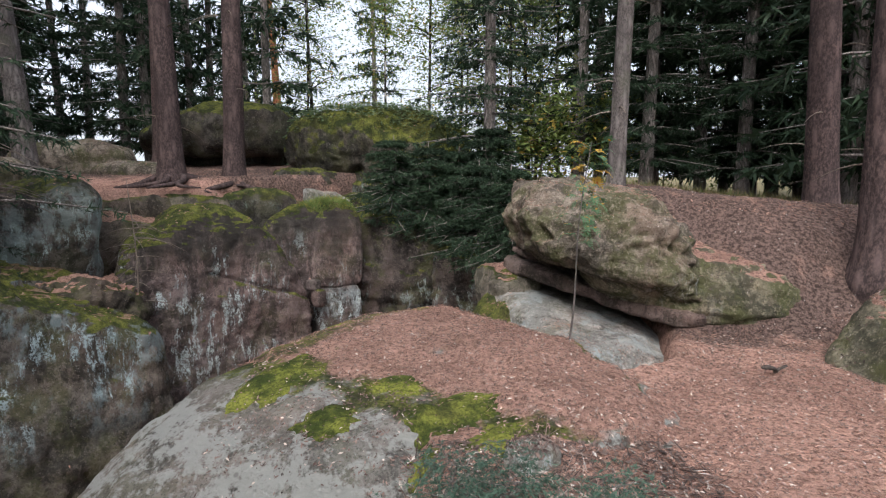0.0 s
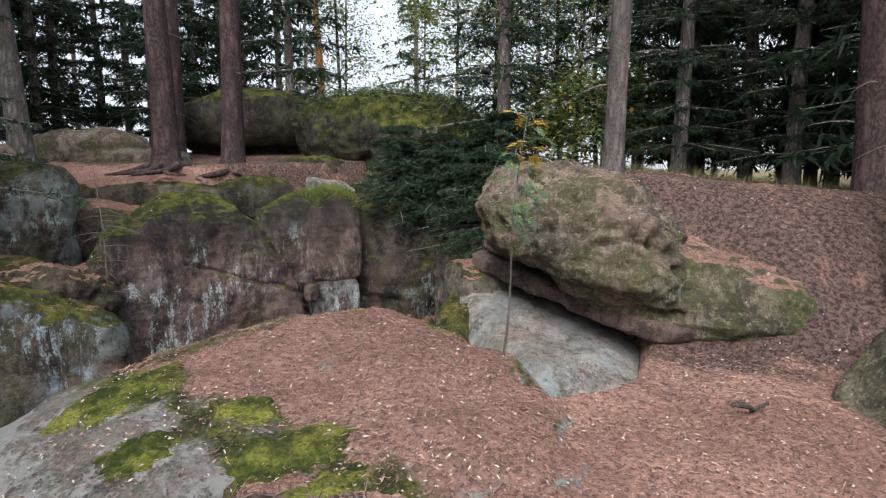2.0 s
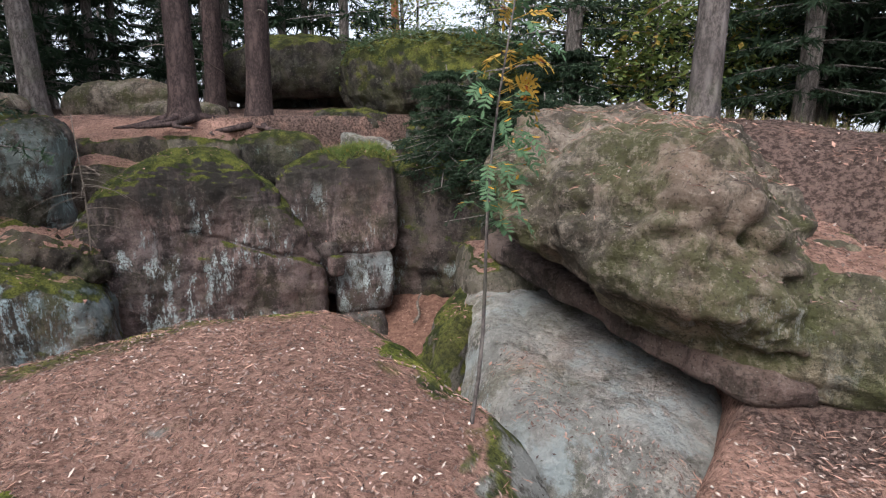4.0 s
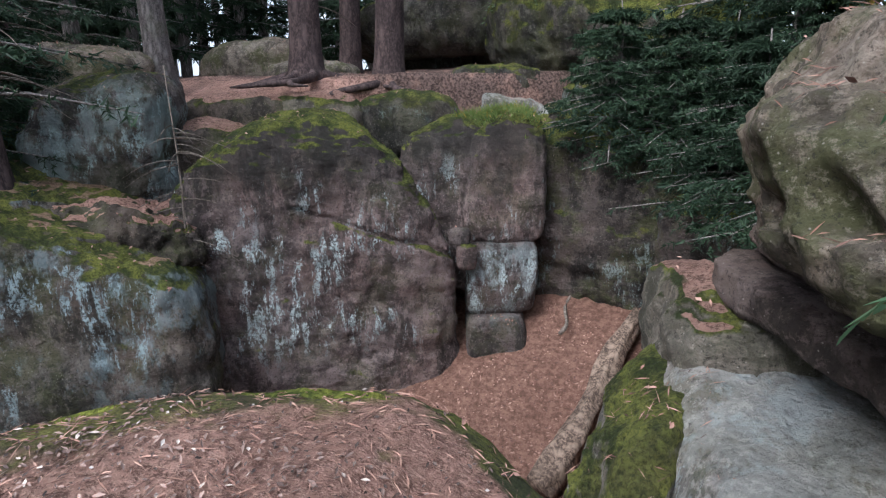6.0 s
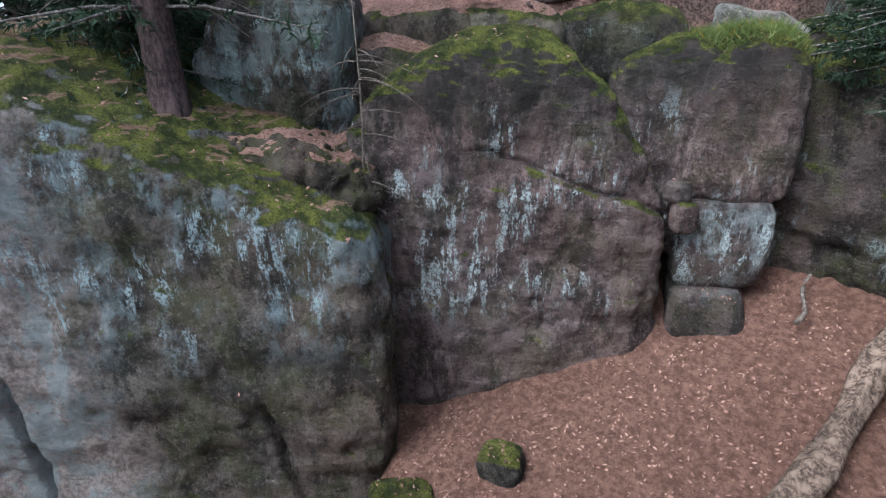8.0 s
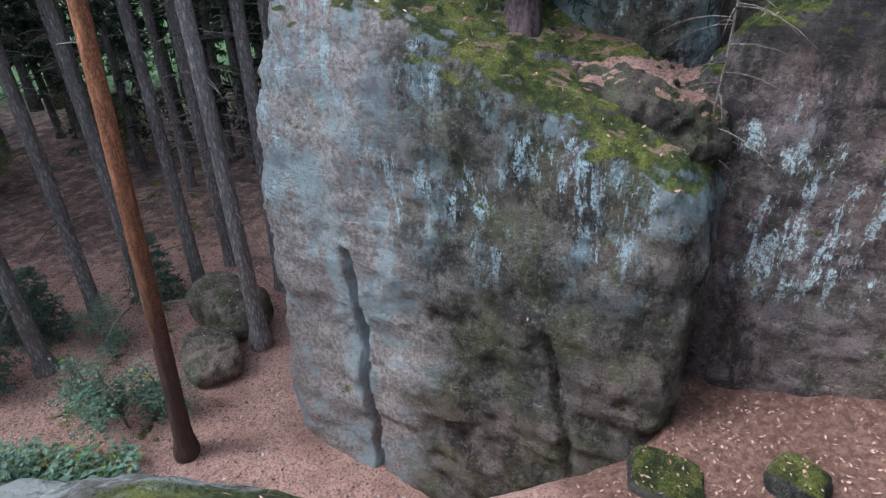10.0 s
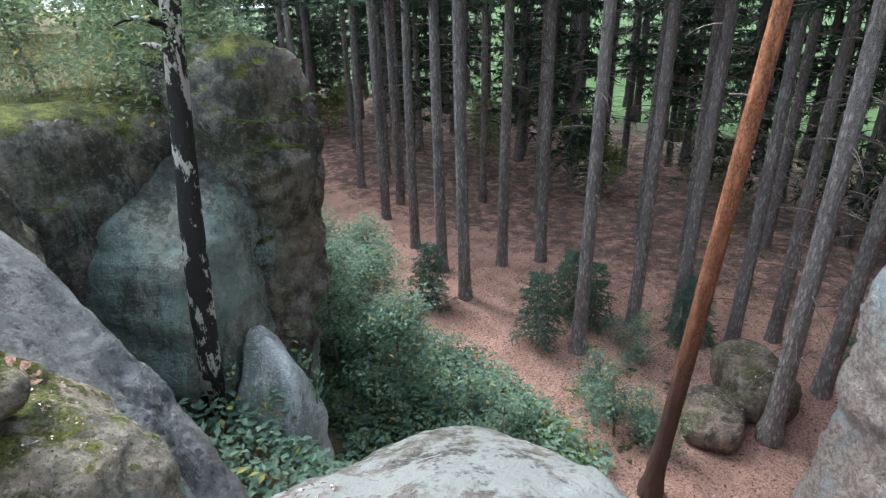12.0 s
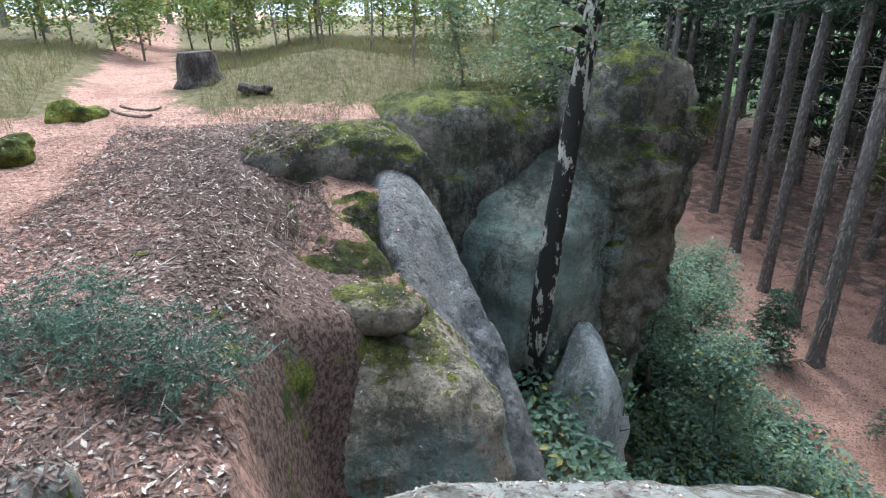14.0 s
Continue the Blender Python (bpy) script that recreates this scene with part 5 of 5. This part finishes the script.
chips("slope_bark", "loose bark on the slope beside the boulder", *drop(4500, 2.2, 6.0, 4.4, 9.0, 3, 0.5), 0.035, 0.011, DARK_CHIPS)
chips("path_leaves", "fallen leaves on the plateau", *drop(6000, -9, 6, 6, 14, 3, 0.75), 0.05, 0.02, STRAWS)
chips("gorge_leaves", "dry fallen leaves on the gorge floor", *drop(4000, -5.5, 0.5, 7.0, 12.5, 3, 0.6, lambda x, y, z: z < -1.2), 0.045, 0.02, STRAWS)
chips("wood_litter", "fallen leaves along the forest path", *drop(9000, -14, -5, -6, 6, 3, 0.6), 0.06, 0.04)


def off_rock(x, y, z):
    return x > (-0.25 if y > 0.45 else -0.7)


chips("bark_crumbs", "dark bark crumbs over the litter", *drop(9000, -1.2, 4.6, 1.0, 6.2, 3, 0.75), 0.022, 0.010, DARK_CHIPS)
chips("dry_twigs", "dry twigs and bark strips in the litter", *drop(5200, -1.1, 1.5, -1.8, 3.3, 3, 0.5, off_rock), 0.2, 0.007, DARK_CHIPS)
chips("dark_litter", "loose bark and curled leaves on the slope", *drop(26000, -1.3, 1.4, -2.8, 3.3, 3, 0.4, off_rock), 0.05, 0.017, DARK_CHIPS)


def moss_patch(x, y, r, wide, a, seed):
    """A thin cushion with a ragged outline, draped over what lies below."""
    rings, sides = 9, 40
    verts, faces = [], []
    for i in range(rings + 1):
        for k in range(sides):
            u = 2 * math.pi * k / sides
            q = i / rings
            edge = r * (1 + 0.55 * noise.fractal(Vector((1.3 * math.cos(u), 1.3 * math.sin(u), seed)), 0.9, 2.1, 4))
            dx, dy = wide * edge * q * math.cos(u), edge * q * math.sin(u)
            px, py = x + dx * math.cos(a) - dy * math.sin(a), y + dx * math.sin(a) + dy * math.cos(a)
            hit = falls.ray_cast(Vector((px, py, 3)), Vector((0, 0, -1)))
            rise = 0.022 * (1 - q**4) - 0.006 + 0.012 * noise.noise(Vector((px * 25, py * 25, seed)))
            verts.append((px, py, (hit[0].z if hit[0] else 0) + rise))
            if i < rings:
                k2 = (k + 1) % sides
                faces.append((i * sides + k, i * sides + k2, (i + 1) * sides + k2, (i + 1) * sides + k) if i else (k, k2, sides + k2, sides + k))
    me = mesh_of("moss_patch", np.array(verts) - np.array((x, y, 0)), faces, MOSS_PAD)
    ob = new("moss_patch", me)
    ob.location = (x, y, 0)
    tagged(ob, "flat ragged moss patch on the lichened dome", "moss", "moss patches")


for n, (x, y, r, wide, a) in enumerate(((-0.74, 3.55, 0.17, 1.4, 0.1), (0.05, 3.62, 0.24, 1.4, 0.3), (0.3, 3.32, 0.2, 1.0, 1.0), (-1.25, 4.15, 0.26, 1.6, 1.1), (-0.12, 3.2, 0.09, 1.0, 0.5), (-0.35, 3.98, 0.13, 2.0, -0.2), (0.62, 5.7, 0.16, 1.8, -0.5), (-0.55, 6.05, 0.14, 2.6, 0.2), (-1.25, 5.5, 0.13, 2.6, 0.8))):
    moss_patch(x, y, r, wide, a, n * 3.7)


def grass(name, label, at, h, mat, width=0.006, spread=0.45):
    n = len(at)
    way = np.stack([rng.normal(0, spread, n), rng.normal(0, spread, n), np.ones(n)], 1)
    way /= np.linalg.norm(way, axis=1)[:, None]
    v, f = blades(at - np.array((0, 0, 0.01)), way, h * rng.uniform(0.5, 1.3, n), width * rng.uniform(0.7, 1.4, n))
    tagged(new(name, mesh_of(name, v, f, mat, False)), label, "grass", kind="stuff")


grass("mound_grass", "dry grass on the mound", drop(42000, -9, 5, -12, -2.8, 3, 0.7, lambda x, y, z: abs(x - 1.5 + 0.12 * (y + 3)) > 1.0 and z > -0.6)[0], 0.2, GRASS_DRY)
grass("dry_heath", "tufts of dry stalks on the slope", np.concatenate([drop(160, x - 0.25, x + 0.25, y - 0.25, y + 0.25, 3, 0.5)[0] for x, y in ((0.0, 0.9), (-0.3, 1.9), (0.5, 0.2), (0.1, 2.6), (-0.2, 0.2), (0.6, 2.9), (0.3, -0.7), (-0.5, -0.3))]), 0.14, CHIPS, 0.005, 0.9)
grass("bank_herbs", "low herbs on the bank below the cliffs", drop(30000, -8.3, -3.6, -7, 2.2, -2.2, 0.3, lambda x, y, z: z < -3 and x > -8.4 + 0.35 * (y + 1))[0], 0.3, LEAF_BUSH, 0.045, 1.0)
def ground_cover(name, label, at, size, mat, tall):
    at = at + np.stack([rng.normal(0, 0.04, len(at)), rng.normal(0, 0.04, len(at)), rng.uniform(0.02, tall, len(at))], 1)
    v, f = leaves(at, size * rng.uniform(0.6, 1.4, len(at)), 0.9)
    tagged(new(name, mesh_of(name, v, f, mat, False)), label, "herbs", kind="stuff")


low_ground = lambda x, y, z: z < -3 and x > -8.6 + 0.3 * (y + 1)
ground_cover("bank_leaves", "leafy herbs covering the bank", drop(28000, -8.6, -2.3, -8, 2.3, -2.4, 0.3, low_ground)[0], 0.09, LEAF_BUSH, 0.45)
ground_cover("light_herbs", "pale green and yellow herbs on the bank", drop(9000, -8.0, -3.4, -5, 2.0, -2.4, 0.3, low_ground)[0], 0.07, LEAF_LIGHT, 0.35)
ground_cover("mound_plants", "low leafy plants over the mossy mound", drop(9000, -4.4, 1.3, 13.5, 16.3, 6, 0.2, lambda x, y, z: z > 1.7)[0], 0.07, LEAF_BIRCH, 0.16)
grass("rim_moss_tufts", "shaggy moss tufts on the wall tops", drop(12000, -5.8, -1.7, 8.6, 12.4, 4, 0.55, lambda x, y, z: -0.2 < z < 1.05)[0], 0.035, MOSS_TUFT, 0.008, 0.9)
grass("cap_ferns", "small ferns and bilberry sprigs on the moss cap", drop(1500, -2.9, -1.8, 11.4, 12.3, 4, 0.5, lambda x, y, z: z > 0.6)[0], 0.13, LEAF_LIGHT, 0.014, 0.9)
def fern(x, y, z, n, size):
    t = thing("fern", "light green fern tuft growing from a cliff crack", "fern", (x, y, z))
    for k in range(n):
        a, u = 2 * math.pi * k / n + rng.uniform(-0.3, 0.3), np.linspace(0, 1, 7)
        line = np.stack([math.cos(a) * size * u, math.sin(a) * size * u, size * (0.9 * u - 0.75 * u**2)], 1)
        across = np.array((-math.sin(a), math.cos(a), 0))
        pieces = [tube(line, 0.003 * (1 - u) + 0.001, 3)]
        for i in range(1, 7):
            for sg in (-1, 1):
                w = size * 0.3 * (1.1 - u[i]) * sg
                q = line[i]
                pieces.append((np.array([q, q + across * w * 0.5 + (line[i] - line[i - 1]) * 0.35, q + across * w, q + across * w * 0.5 - (line[i] - line[i - 1]) * 0.2]), [(0, 1, 2), (0, 2, 3)]))
        part("frond", mesh_of("frond", *merge(pieces), LEAF_LIGHT, False), t)


for x, y, size in ((-4.35, -1.25, 0.3), (-5.1, -1.35, 0.26), (-2.3, 11.7, 0.22)):
    hit = falls.ray_cast(Vector((x, y, 3)), Vector((0, 0, -1)))
    fern(x, y, hit[0].z - 0.01, 11, size)
grass("clearing_grass", "grass under the trees behind the boulder", drop(14000, 2, 12, 9, 18, 3, 0.7)[0], 0.2, GRASS_DRY, 0.012)
